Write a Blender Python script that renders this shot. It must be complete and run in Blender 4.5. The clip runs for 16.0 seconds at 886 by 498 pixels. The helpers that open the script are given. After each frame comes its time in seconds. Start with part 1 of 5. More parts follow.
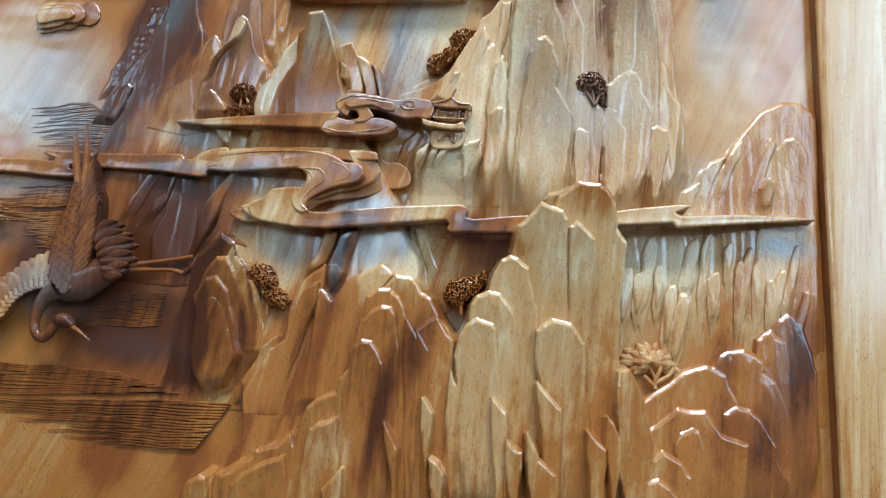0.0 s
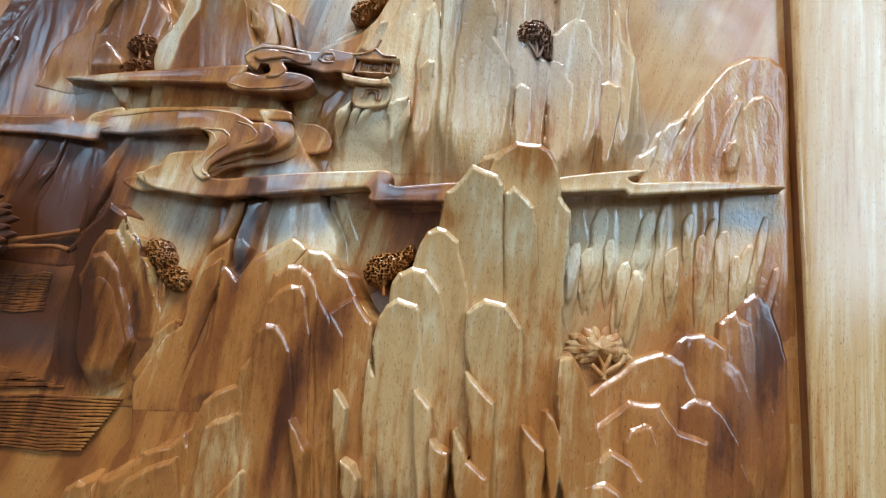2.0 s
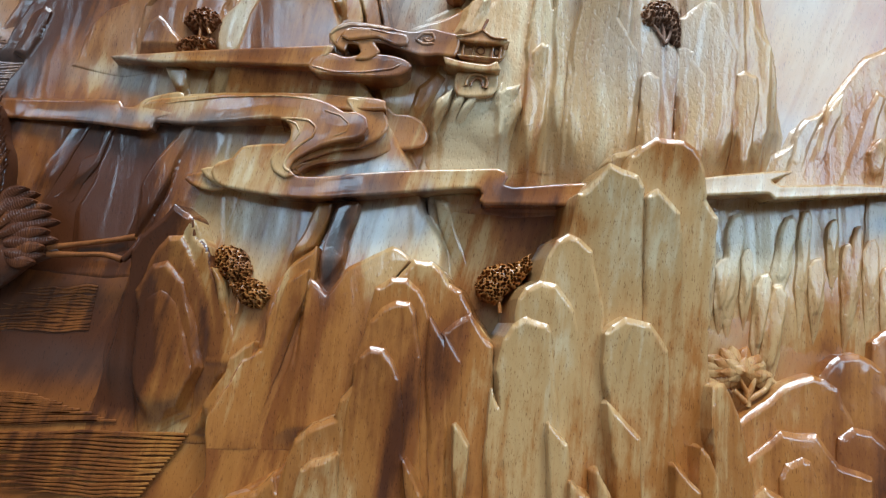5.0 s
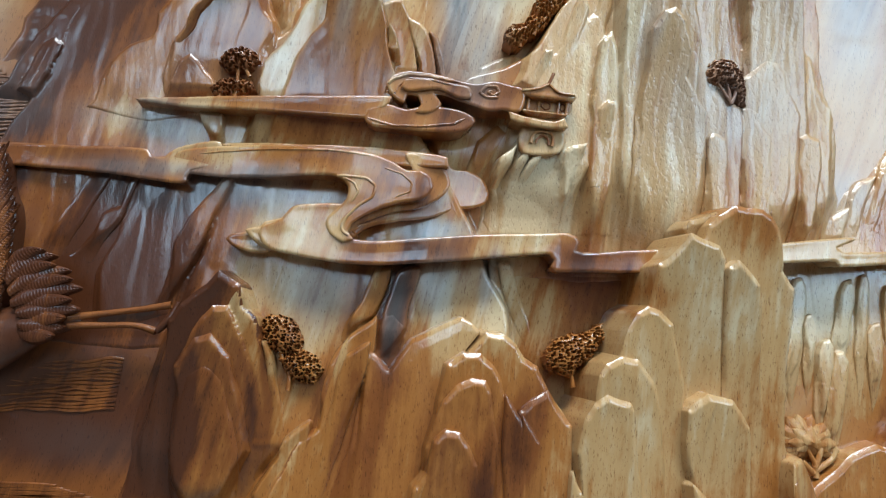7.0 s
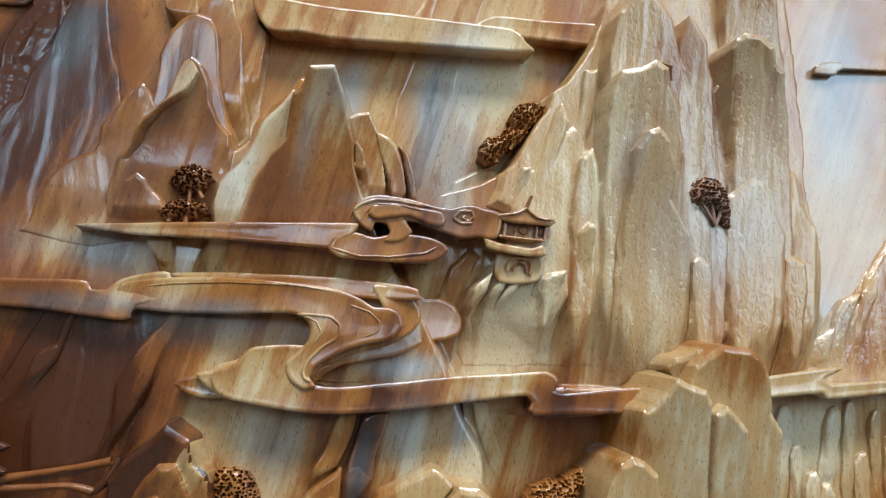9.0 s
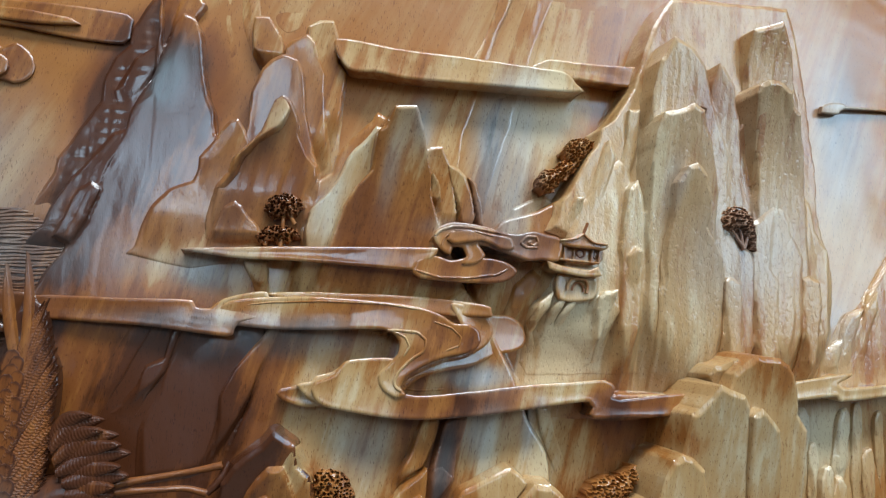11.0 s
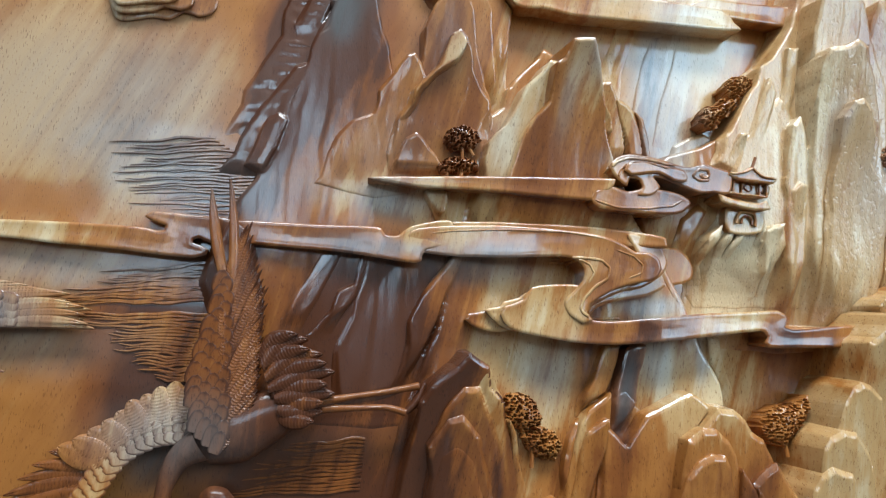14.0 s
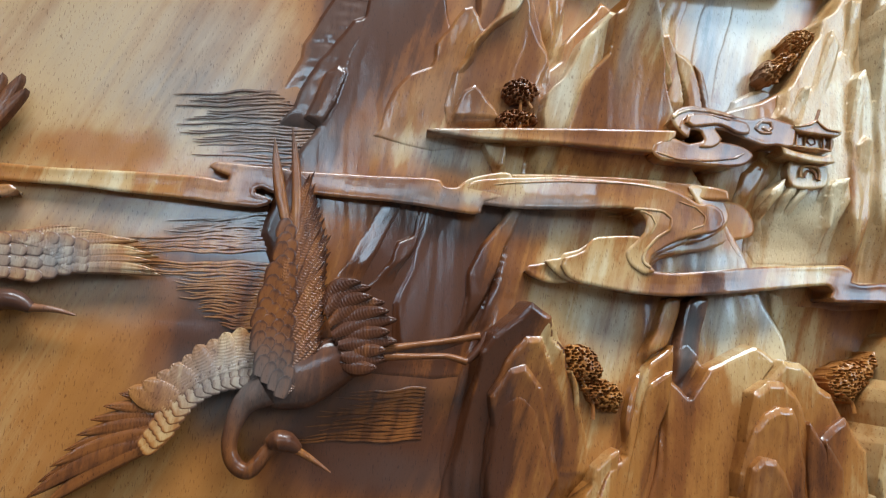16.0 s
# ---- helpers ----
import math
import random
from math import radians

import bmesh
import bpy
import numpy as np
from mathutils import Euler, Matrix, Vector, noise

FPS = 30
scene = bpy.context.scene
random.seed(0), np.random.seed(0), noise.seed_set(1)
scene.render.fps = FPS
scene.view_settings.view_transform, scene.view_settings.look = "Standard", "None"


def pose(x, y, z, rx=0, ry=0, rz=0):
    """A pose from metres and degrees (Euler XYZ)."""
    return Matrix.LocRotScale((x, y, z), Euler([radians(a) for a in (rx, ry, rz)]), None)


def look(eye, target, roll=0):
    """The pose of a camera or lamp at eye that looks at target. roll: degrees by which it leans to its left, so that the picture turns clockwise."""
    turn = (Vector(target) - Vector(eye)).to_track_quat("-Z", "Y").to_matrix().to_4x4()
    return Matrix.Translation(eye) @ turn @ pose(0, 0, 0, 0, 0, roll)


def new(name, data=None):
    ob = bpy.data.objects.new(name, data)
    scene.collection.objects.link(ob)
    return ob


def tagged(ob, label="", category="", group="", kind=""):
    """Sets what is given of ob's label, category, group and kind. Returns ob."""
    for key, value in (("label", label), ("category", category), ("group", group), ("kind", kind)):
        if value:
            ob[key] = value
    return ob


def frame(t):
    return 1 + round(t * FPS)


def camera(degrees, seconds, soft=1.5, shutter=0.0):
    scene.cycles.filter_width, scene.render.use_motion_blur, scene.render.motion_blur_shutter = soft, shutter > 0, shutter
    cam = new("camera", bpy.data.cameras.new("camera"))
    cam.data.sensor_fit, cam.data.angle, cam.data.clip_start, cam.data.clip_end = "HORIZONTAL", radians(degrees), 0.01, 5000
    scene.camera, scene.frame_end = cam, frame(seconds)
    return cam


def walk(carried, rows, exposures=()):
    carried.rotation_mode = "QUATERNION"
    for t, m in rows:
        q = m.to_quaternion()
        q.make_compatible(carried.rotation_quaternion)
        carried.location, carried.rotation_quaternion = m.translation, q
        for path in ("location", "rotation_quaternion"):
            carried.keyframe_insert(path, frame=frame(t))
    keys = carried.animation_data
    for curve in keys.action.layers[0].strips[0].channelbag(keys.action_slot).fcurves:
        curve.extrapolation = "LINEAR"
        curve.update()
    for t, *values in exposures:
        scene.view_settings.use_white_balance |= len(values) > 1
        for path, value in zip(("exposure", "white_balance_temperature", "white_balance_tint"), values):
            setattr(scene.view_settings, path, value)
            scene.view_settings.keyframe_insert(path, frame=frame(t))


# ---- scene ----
cam = camera(68.3, 16.0, soft=1.3)
METRES, EYE, TILT, LEAN, TURN = 1.0, 1.3, 11.039, -3.558, 4.482
ROWS = [
    (0.0, 0.0, 0.0, 0.0, -0.0, -0.0, 0.0),
    (0.5, 0.0241, 0.0214, -0.0089, -0.47, -0.18, 0.06),
    (1.0, 0.0346, 0.0312, -0.0135, -0.66, -0.23, 0.07),
    (1.5, 0.0572, 0.0624, -0.0233, -0.85, -0.25, 0.07),
    (2.0, 0.0746, 0.101, -0.0254, -0.95, -0.44, 0.07),
    (2.5, 0.0693, 0.1297, -0.0219, -1.0, -0.53, 0.08),
    (3.0, 0.0447, 0.1496, -0.0187, -1.07, -0.6, 0.05),
    (3.5, 0.013, 0.1656, -0.0185, -1.26, -0.5, 0.05),
    (4.0, -0.0099, 0.1799, -0.0188, -1.64, -0.54, 0.01),
    (6.5, -0.1807, 0.2351, 0.0193, -9.2, -0.52, -0.44),
    (7.0, -0.1932, 0.2555, 0.0477, -10.05, -0.7, -0.57),
    (7.5, -0.1875, 0.2769, 0.0842, -10.62, -0.26, -0.56),
    (8.0, -0.1846, 0.2966, 0.1215, -11.06, -0.25, -0.62),
    (8.5, -0.1846, 0.298, 0.1414, -11.71, 0.02, -0.66),
    (9.0, -0.1893, 0.299, 0.1608, -12.89, -0.17, -0.77),
    (11.5, -0.3348, 0.2602, 0.177, -16.28, 0.44, -0.92),
    (12.0, -0.3621, 0.2703, 0.1551, -16.23, 0.09, -0.98),
    (12.5, -0.3873, 0.2854, 0.1341, -16.15, -0.3, -0.98),
    (13.0, -0.414, 0.29, 0.1273, -16.02, -0.47, -1.01),
    (13.5, -0.4298, 0.302, 0.1211, -15.7, -0.5, -0.96),
    (14.0, -0.4573, 0.2951, 0.116, -15.18, -0.53, -0.98),
    (14.5, -0.477, 0.2834, 0.1081, -14.48, -0.43, -0.94),
    (15.0, -0.496, 0.2785, 0.1054, -14.11, -0.6, -0.92),
    (15.5, -0.4934, 0.2934, 0.0964, -13.56, -0.54, -0.95),
    (16.0, -0.4888, 0.3039, 0.0732, -13.17, -0.77, -0.96),
]
walk(cam, [(t, pose(0, 0, EYE, TILT, LEAN, TURN) @ pose(METRES * x, METRES * y, METRES * z, 90 + pitch, roll, yaw)) for t, x, y, z, yaw, pitch, roll in ROWS],
     [(0.0, 0.2, 6200, 10), (3.5, 0.14, 6200, 10), (6.5, 0.05, 6400, 10), (9.0, -0.03, 6480, 10), (11.5, -0.08, 6500, 10), (12.5, 0.07, 6550, 10), (14.0, 0.2, 6600, 10), (16.0, 0.25, 6600, 10)])

# ---- world and light ----
world = bpy.data.worlds.new("world")
scene.world = world
world.use_nodes = True
wn = world.node_tree
sky = wn.nodes.new("ShaderNodeTexSky")
sky.sky_type, sky.sun_disc = "NISHITA", False
sky.sun_elevation, sky.sun_rotation = radians(40), radians(200)
wn.links.new(sky.outputs[0], wn.nodes["Background"].inputs[0])
wn.nodes["Background"].inputs[1].default_value = 0.12

BOARD = 0.8356      # y of the board's face
BACK, CEIL = -3.2, 5.4
EDGE = 398          # where the stile meets the carving, in millimetres
WINDOWS = [(-4.7, -3.7, 3.0, 4.0, 28), (-1.8, -0.5, 2.1, 2.95, 22), (1.85, 4.9, 1.9, 5.1, 23)]      # x, x, z, z, watts for a square metre


def window_light(x0, x1, z0, z1, strength):
    watts = strength * (x1 - x0) * (z1 - z0)
    lamp = bpy.data.lights.new("window_light", "AREA")
    lamp.shape, lamp.size, lamp.size_y, lamp.energy, lamp.color = "RECTANGLE", x1 - x0, z1 - z0, watts, (0.51, 0.77, 1.0)
    ob = new("window_light", lamp)
    ob.matrix_world = look(((x0 + x1) / 2, BACK - 0.02, (z0 + z1) / 2), ((x0 + x1) / 2, 0, (z0 + z1) / 2))


for w in WINDOWS:
    window_light(*w)

SKYLIGHT = (-1.7, 1.9, -2.1, -0.7)
lamp = bpy.data.lights.new("skylight", "AREA")
lamp.shape, lamp.size, lamp.size_y, lamp.energy, lamp.color = "RECTANGLE", SKYLIGHT[1] - SKYLIGHT[0], SKYLIGHT[3] - SKYLIGHT[2], 445, (0.80, 0.92, 1.0)
new("skylight", lamp).matrix_world = pose(0, (SKYLIGHT[2] + SKYLIGHT[3]) / 2, CEIL + 0.03)


# ---- materials ----
def nodes_of(mat):
    mat.use_nodes = True
    t = mat.node_tree
    return t, t.nodes, t.links, t.nodes["Principled BSDF"]


def mix_colour(t, kind, fac, a, b):
    m = t.nodes.new("ShaderNodeMix")
    m.data_type, m.blend_type = "RGBA", kind
    for sock, v in ((m.inputs[0], fac), (m.inputs[6], a), (m.inputs[7], b)):
        if isinstance(v, (int, float)):
            sock.default_value = v
        elif isinstance(v, tuple):
            sock.default_value = v
        else:
            t.links.new(v, sock)
    return m.outputs[2]


def maths(t, op, a, b=0.0, c=0.0):
    m = t.nodes.new("ShaderNodeMath")
    m.operation = op
    for sock, v in zip(m.inputs, (a, b, c)):
        if isinstance(v, (int, float)):
            sock.default_value = v
        else:
            t.links.new(v, sock)
    return m.outputs[0]


def streak(t, scale, detail=4.0, rough=0.55, warp=0.0, lean=0):
    geo = t.nodes.new("ShaderNodeNewGeometry")
    mp = t.nodes.new("ShaderNodeMapping")
    t.links.new(geo.outputs["Position"], mp.inputs[0])
    mp.vector_type = "TEXTURE"
    mp.inputs["Rotation"].default_value = (0, radians(lean), 0)
    mp.inputs["Scale"].default_value = tuple(1 / s for s in scale)
    n = t.nodes.new("ShaderNodeTexNoise")
    n.inputs["Scale"].default_value, n.inputs["Detail"].default_value, n.inputs["Roughness"].default_value = 1.0, detail, rough
    n.inputs["Distortion"].default_value = warp
    t.links.new(mp.outputs[0], n.inputs["Vector"])
    return n.outputs[0]


def ramp(t, fac, stops):
    r = t.nodes.new("ShaderNodeValToRGB")
    r.color_ramp.interpolation = "EASE"
    e = r.color_ramp.elements
    for i, (p, c) in enumerate(stops):
        el = e[i] if i < 2 else e.new(p)
        el.position, el.color = p, (*c, 1)
    t.links.new(fac, r.inputs[0])
    return r.outputs[0]


def lacquered_wood(name, stipple=0.0, gloss=0.2, shift=0.0, grainy=0.34, banded=0.95, haze=0.12, coat=1.0, lean=3, relief=0.42, mottled=0.45):
    """Stained and lacquered hardwood: the stain comes from the pieces' own tone."""
    mat = bpy.data.materials.new(name)
    t, nd, ln, bsdf = nodes_of(mat)
    tone = nd.new("ShaderNodeAttribute")
    tone.attribute_name = "tone"
    band = streak(t, (15, 6, 1.2), 3.0, 0.5, 0.5, lean)
    stripe = streak(t, (46, 14, 2.0), 3.0, 0.55, 0.6, lean)
    mottle = streak(t, (95, 60, 34), 4.0, 0.66, 0.3, lean)
    patch = streak(t, (7, 4, 3.2), 3, 0.5, 0.8)
    grain = streak(t, (170, 60, 6), 5, 0.65, 0.4, lean)
    fine = streak(t, (1000, 500, 190), 2, 0.55)
    v = maths(t, "MULTIPLY_ADD", band, banded, -0.5 * banded)
    v = maths(t, "ADD", v, tone.outputs["Fac"])
    v = maths(t, "MULTIPLY_ADD", maths(t, "SUBTRACT", patch, 0.5), 0.6 * banded, v)
    v = maths(t, "MULTIPLY_ADD", maths(t, "SUBTRACT", grain, 0.5), grainy, v)
    v = maths(t, "MULTIPLY_ADD", maths(t, "SUBTRACT", stripe, 0.5), 0.8 * banded, v)
    v = maths(t, "MULTIPLY_ADD", maths(t, "SUBTRACT", mottle, 0.5), mottled, v)
    v = maths(t, "ADD", v, shift)
    col = ramp(t, v, [(0.0, (0.55, 0.405, 0.235)), (1.0, (0.070, 0.019, 0.006)), (0.26, (0.44, 0.25, 0.10)), (0.48, (0.31, 0.112, 0.024)), (0.72, (0.19, 0.056, 0.012))])
    dark = ramp(t, fine, [(0.61, (0, 0, 0)), (0.68, (1, 1, 1))])
    col = mix_colour(t, "MULTIPLY", maths(t, "MULTIPLY", dark, 0.65), col, (0.35, 0.22, 0.14, 1))
    # grey mist, and window reflections put into the base colour
    mist_sheen_node = nd.new("ShaderNodeAttribute")
    mist_sheen_node.attribute_name = "mist_sheen"
    cover = maths(t, "MULTIPLY", mist_sheen_node.outputs["Fac"], maths(t, "MULTIPLY_ADD", maths(t, "ADD", band, grain), 0.85, 0.1))
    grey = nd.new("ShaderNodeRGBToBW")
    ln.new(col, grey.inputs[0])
    greyed = mix_colour(t, "MULTIPLY", 1.0, maths(t, "MULTIPLY_ADD", grey.outputs[0], 0.85, 0.045), (1.0, 0.96, 0.92, 1))
    col = mix_colour(t, "MIX", cover, col, greyed)
    ln.new(col, bsdf.inputs["Base Color"])
    rough = streak(t, (13, 13, 8), 4, 0.6)
    ln.new(maths(t, "MULTIPLY_ADD", rough, 0.5, gloss), bsdf.inputs["Roughness"])
    bsdf.inputs["Specular IOR Level"].default_value = haze
    bsdf.inputs["Coat Weight"].default_value = coat
    ln.new(maths(t, "MULTIPLY_ADD", rough, 0.4, -0.03), bsdf.inputs["Coat Roughness"])
    bsdf.inputs["Coat IOR"].default_value = 1.55
    bump = nd.new("ShaderNodeBump")
    bump.inputs["Strength"].default_value, bump.inputs["Distance"].default_value = relief, 0.0008
    h = maths(t, "MULTIPLY_ADD", fine, 0.3, maths(t, "MULTIPLY", grain, 0.1))
    chisel = streak(t, (120, 120, 70), 2, 0.5)
    h = maths(t, "MULTIPLY_ADD", chisel, 0.16 + stipple, h)
    if stipple:
        # rows of small gouge marks
        pits = ramp(t, streak(t, (360, 360, 210), 1, 0.4, 0.3), [(0.46, (0, 0, 0)), (0.74, (1, 1, 1))])
        h = maths(t, "MULTIPLY_ADD", pits, -1.6 * stipple, h)
    ln.new(h, bump.inputs["Height"])
    ln.new(bump.outputs[0], bsdf.inputs["Normal"])
    ln.new(bump.outputs[0], bsdf.inputs["Coat Normal"])
    return mat


def plain(name, colour, rough=0.7, var=0.12, scale=6.0):
    mat = bpy.data.materials.new(name)
    t, nd, ln, bsdf = nodes_of(mat)
    n = streak(t, (scale, scale, scale), 5, 0.6)
    lo, hi = tuple(c * (1 - var) for c in colour), tuple(min(1, c * (1 + var)) for c in colour)
    ln.new(ramp(t, n, [(0.3, lo), (0.7, hi)]), bsdf.inputs["Base Color"])
    bsdf.inputs["Roughness"].default_value = rough
    return mat


WOOD = lacquered_wood("lacquered_wood", stipple=0.05, relief=0.32, shift=0.02, banded=1.0, lean=14)
WOOD_FRONT = lacquered_wood("straight_grained_wood", stipple=0.1, shift=0.06, banded=0.5)
WOOD_CLIFF = lacquered_wood("chiselled_wood", stipple=0.3, shift=0.0, haze=0.4, coat=0.7, banded=0.5, relief=0.42)
WOOD_BOARD = lacquered_wood("board_wood", banded=0.3, grainy=0.16, lean=24, mottled=0.12, relief=0.3)
WOOD_CRANE = lacquered_wood("crane_wood", banded=0.25, shift=0.2, gloss=0.34, coat=0.45)
WOOD_FRAME = lacquered_wood("frame_wood", gloss=0.24, grainy=0.8, banded=0.5, mottled=0.2)
WOOD_DULL = lacquered_wood("carved_wood", stipple=0.3, gloss=0.4, banded=0.4, coat=0.35)
WALL = plain("wall_paint", (0.12, 0.107, 0.095))
FLOOR = plain("floor_tile", (0.10, 0.09, 0.08), 0.4)
CEILING = plain("ceiling_paint", (0.3, 0.29, 0.28))


# ---- carving tools; panel places are in millimetres: x to the right, z up from the first eye, h out of the board ----
def place(x, h, z):
    return (x / 1000, BOARD - h / 1000, EYE + z / 1000)


def lattice(ix, iy, seed):
    n = (ix.astype(np.int64) * 374761393 + iy.astype(np.int64) * 668265263 + seed * 1442695041) & 0x7FFFFFFF
    n = ((n ^ (n >> 13)) * 1274126177) & 0x7FFFFFFF
    return ((n ^ (n >> 16)) & 0xFFFF) / 65535.0


def vnoise(x, y, seed=0):
    """Smooth value noise of arrays, 0 to 1."""
    x, y = np.broadcast_arrays(np.asarray(x, float), np.asarray(y, float))
    ix, iy = np.floor(x), np.floor(y)
    u, v = x - ix, y - iy
    u, v = u * u * (3 - 2 * u), v * v * (3 - 2 * v)
    a, b = lattice(ix, iy, seed), lattice(ix + 1, iy, seed)
    c, d = lattice(ix, iy + 1, seed), lattice(ix + 1, iy + 1, seed)
    return (a * (1 - u) + b * u) * (1 - v) + (c * (1 - u) + d * u) * v


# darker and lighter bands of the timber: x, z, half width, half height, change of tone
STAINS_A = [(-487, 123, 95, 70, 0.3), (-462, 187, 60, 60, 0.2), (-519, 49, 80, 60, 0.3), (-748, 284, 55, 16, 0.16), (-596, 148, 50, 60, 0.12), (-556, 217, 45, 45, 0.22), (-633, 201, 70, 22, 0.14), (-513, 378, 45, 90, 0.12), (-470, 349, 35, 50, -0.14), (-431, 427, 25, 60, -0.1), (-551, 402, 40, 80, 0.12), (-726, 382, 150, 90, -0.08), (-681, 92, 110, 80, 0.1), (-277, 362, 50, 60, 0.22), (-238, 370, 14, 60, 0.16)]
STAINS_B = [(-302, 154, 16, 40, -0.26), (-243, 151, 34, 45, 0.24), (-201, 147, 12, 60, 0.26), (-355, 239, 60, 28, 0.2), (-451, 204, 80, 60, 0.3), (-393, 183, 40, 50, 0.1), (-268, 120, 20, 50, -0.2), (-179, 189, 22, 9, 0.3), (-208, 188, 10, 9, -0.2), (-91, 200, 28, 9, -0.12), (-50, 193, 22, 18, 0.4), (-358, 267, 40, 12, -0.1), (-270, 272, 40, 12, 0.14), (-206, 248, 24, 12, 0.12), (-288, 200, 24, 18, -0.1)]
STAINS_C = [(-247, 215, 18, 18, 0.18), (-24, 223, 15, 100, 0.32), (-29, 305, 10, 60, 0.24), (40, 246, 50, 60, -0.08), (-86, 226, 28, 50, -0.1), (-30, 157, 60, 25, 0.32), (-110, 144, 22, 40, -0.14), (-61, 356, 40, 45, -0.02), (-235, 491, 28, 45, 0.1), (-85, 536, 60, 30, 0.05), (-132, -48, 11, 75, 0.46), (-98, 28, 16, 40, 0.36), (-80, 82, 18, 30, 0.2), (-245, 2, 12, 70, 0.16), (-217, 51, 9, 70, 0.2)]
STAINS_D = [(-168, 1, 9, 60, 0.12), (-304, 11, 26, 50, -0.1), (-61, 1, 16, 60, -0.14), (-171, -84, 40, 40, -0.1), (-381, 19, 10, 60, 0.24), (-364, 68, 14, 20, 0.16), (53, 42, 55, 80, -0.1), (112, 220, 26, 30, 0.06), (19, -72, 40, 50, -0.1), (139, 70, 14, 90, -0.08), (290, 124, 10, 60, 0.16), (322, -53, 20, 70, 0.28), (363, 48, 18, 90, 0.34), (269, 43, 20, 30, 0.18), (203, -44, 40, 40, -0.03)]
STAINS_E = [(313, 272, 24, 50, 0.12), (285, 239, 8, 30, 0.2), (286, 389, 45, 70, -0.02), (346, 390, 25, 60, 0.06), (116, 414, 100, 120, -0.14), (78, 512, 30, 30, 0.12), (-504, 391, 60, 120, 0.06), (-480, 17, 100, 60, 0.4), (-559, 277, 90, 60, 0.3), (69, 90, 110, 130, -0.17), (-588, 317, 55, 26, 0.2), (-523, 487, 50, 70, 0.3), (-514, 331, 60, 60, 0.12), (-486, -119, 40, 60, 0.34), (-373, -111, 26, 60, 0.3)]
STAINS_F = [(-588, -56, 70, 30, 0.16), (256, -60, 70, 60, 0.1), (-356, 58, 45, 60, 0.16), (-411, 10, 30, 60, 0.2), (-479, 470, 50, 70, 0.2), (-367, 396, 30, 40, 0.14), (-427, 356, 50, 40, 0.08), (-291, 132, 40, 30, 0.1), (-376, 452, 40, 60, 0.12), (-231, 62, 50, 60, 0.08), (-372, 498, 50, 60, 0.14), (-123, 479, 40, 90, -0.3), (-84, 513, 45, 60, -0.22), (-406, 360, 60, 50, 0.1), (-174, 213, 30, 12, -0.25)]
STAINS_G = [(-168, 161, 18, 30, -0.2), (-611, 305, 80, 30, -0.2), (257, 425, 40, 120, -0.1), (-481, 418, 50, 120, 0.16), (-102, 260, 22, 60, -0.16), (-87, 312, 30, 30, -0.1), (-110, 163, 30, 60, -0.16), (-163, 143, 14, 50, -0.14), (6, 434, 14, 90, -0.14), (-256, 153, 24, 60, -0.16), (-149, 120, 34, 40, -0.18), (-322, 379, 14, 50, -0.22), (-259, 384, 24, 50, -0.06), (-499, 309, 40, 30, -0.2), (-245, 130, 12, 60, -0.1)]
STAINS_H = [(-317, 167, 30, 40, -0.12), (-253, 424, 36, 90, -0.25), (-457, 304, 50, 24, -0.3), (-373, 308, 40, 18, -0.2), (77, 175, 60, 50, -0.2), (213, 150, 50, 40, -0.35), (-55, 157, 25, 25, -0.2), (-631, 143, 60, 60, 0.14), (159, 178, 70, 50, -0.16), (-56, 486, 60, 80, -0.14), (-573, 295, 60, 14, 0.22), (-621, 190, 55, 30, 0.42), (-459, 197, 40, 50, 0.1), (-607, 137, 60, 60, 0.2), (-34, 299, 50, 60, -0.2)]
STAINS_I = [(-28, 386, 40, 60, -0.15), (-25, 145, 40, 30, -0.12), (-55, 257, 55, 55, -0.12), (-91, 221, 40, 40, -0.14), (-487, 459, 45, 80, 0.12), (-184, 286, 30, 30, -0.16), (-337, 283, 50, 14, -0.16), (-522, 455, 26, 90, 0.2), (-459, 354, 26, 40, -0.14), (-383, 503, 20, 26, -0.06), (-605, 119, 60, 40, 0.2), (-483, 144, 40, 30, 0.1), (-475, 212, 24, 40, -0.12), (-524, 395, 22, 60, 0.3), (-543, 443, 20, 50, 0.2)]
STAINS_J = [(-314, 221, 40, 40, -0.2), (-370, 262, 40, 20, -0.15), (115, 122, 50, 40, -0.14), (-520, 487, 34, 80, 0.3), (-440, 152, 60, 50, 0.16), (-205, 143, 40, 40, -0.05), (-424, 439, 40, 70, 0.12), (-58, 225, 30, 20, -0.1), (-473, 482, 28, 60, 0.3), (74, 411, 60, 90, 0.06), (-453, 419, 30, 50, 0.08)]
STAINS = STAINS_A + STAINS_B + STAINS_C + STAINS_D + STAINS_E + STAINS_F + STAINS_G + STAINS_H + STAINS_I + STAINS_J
# pale grey sprayed mist and painted-in lacquer sheen: x, z, half width, half height, amount
MIST_SHEEN_A = [(-611, 305, 75, 28, 0.5775), (-652, 338, 90, 30, 0.315), (-706, 224, 110, 18, 0.63), (-714, 158, 90, 24, 0.3675), (-482, 483, 20, 26, 0.84), (-499, 309, 22, 16, 0.315), (-236, 463, 17, 40, 0.7875), (-268, 404, 10, 40, 0.4725), (-431, 303, 40, 18, 0.6825), (-160, 446, 18, 80, 0.7875), (-137, 380, 20, 50, 0.63), (-328, 243, 42, 16, 0.525), (-174, 213, 32, 12, 0.8925), (-168, 161, 20, 30, 0.63), (-286, 153, 30, 26, 0.315)]
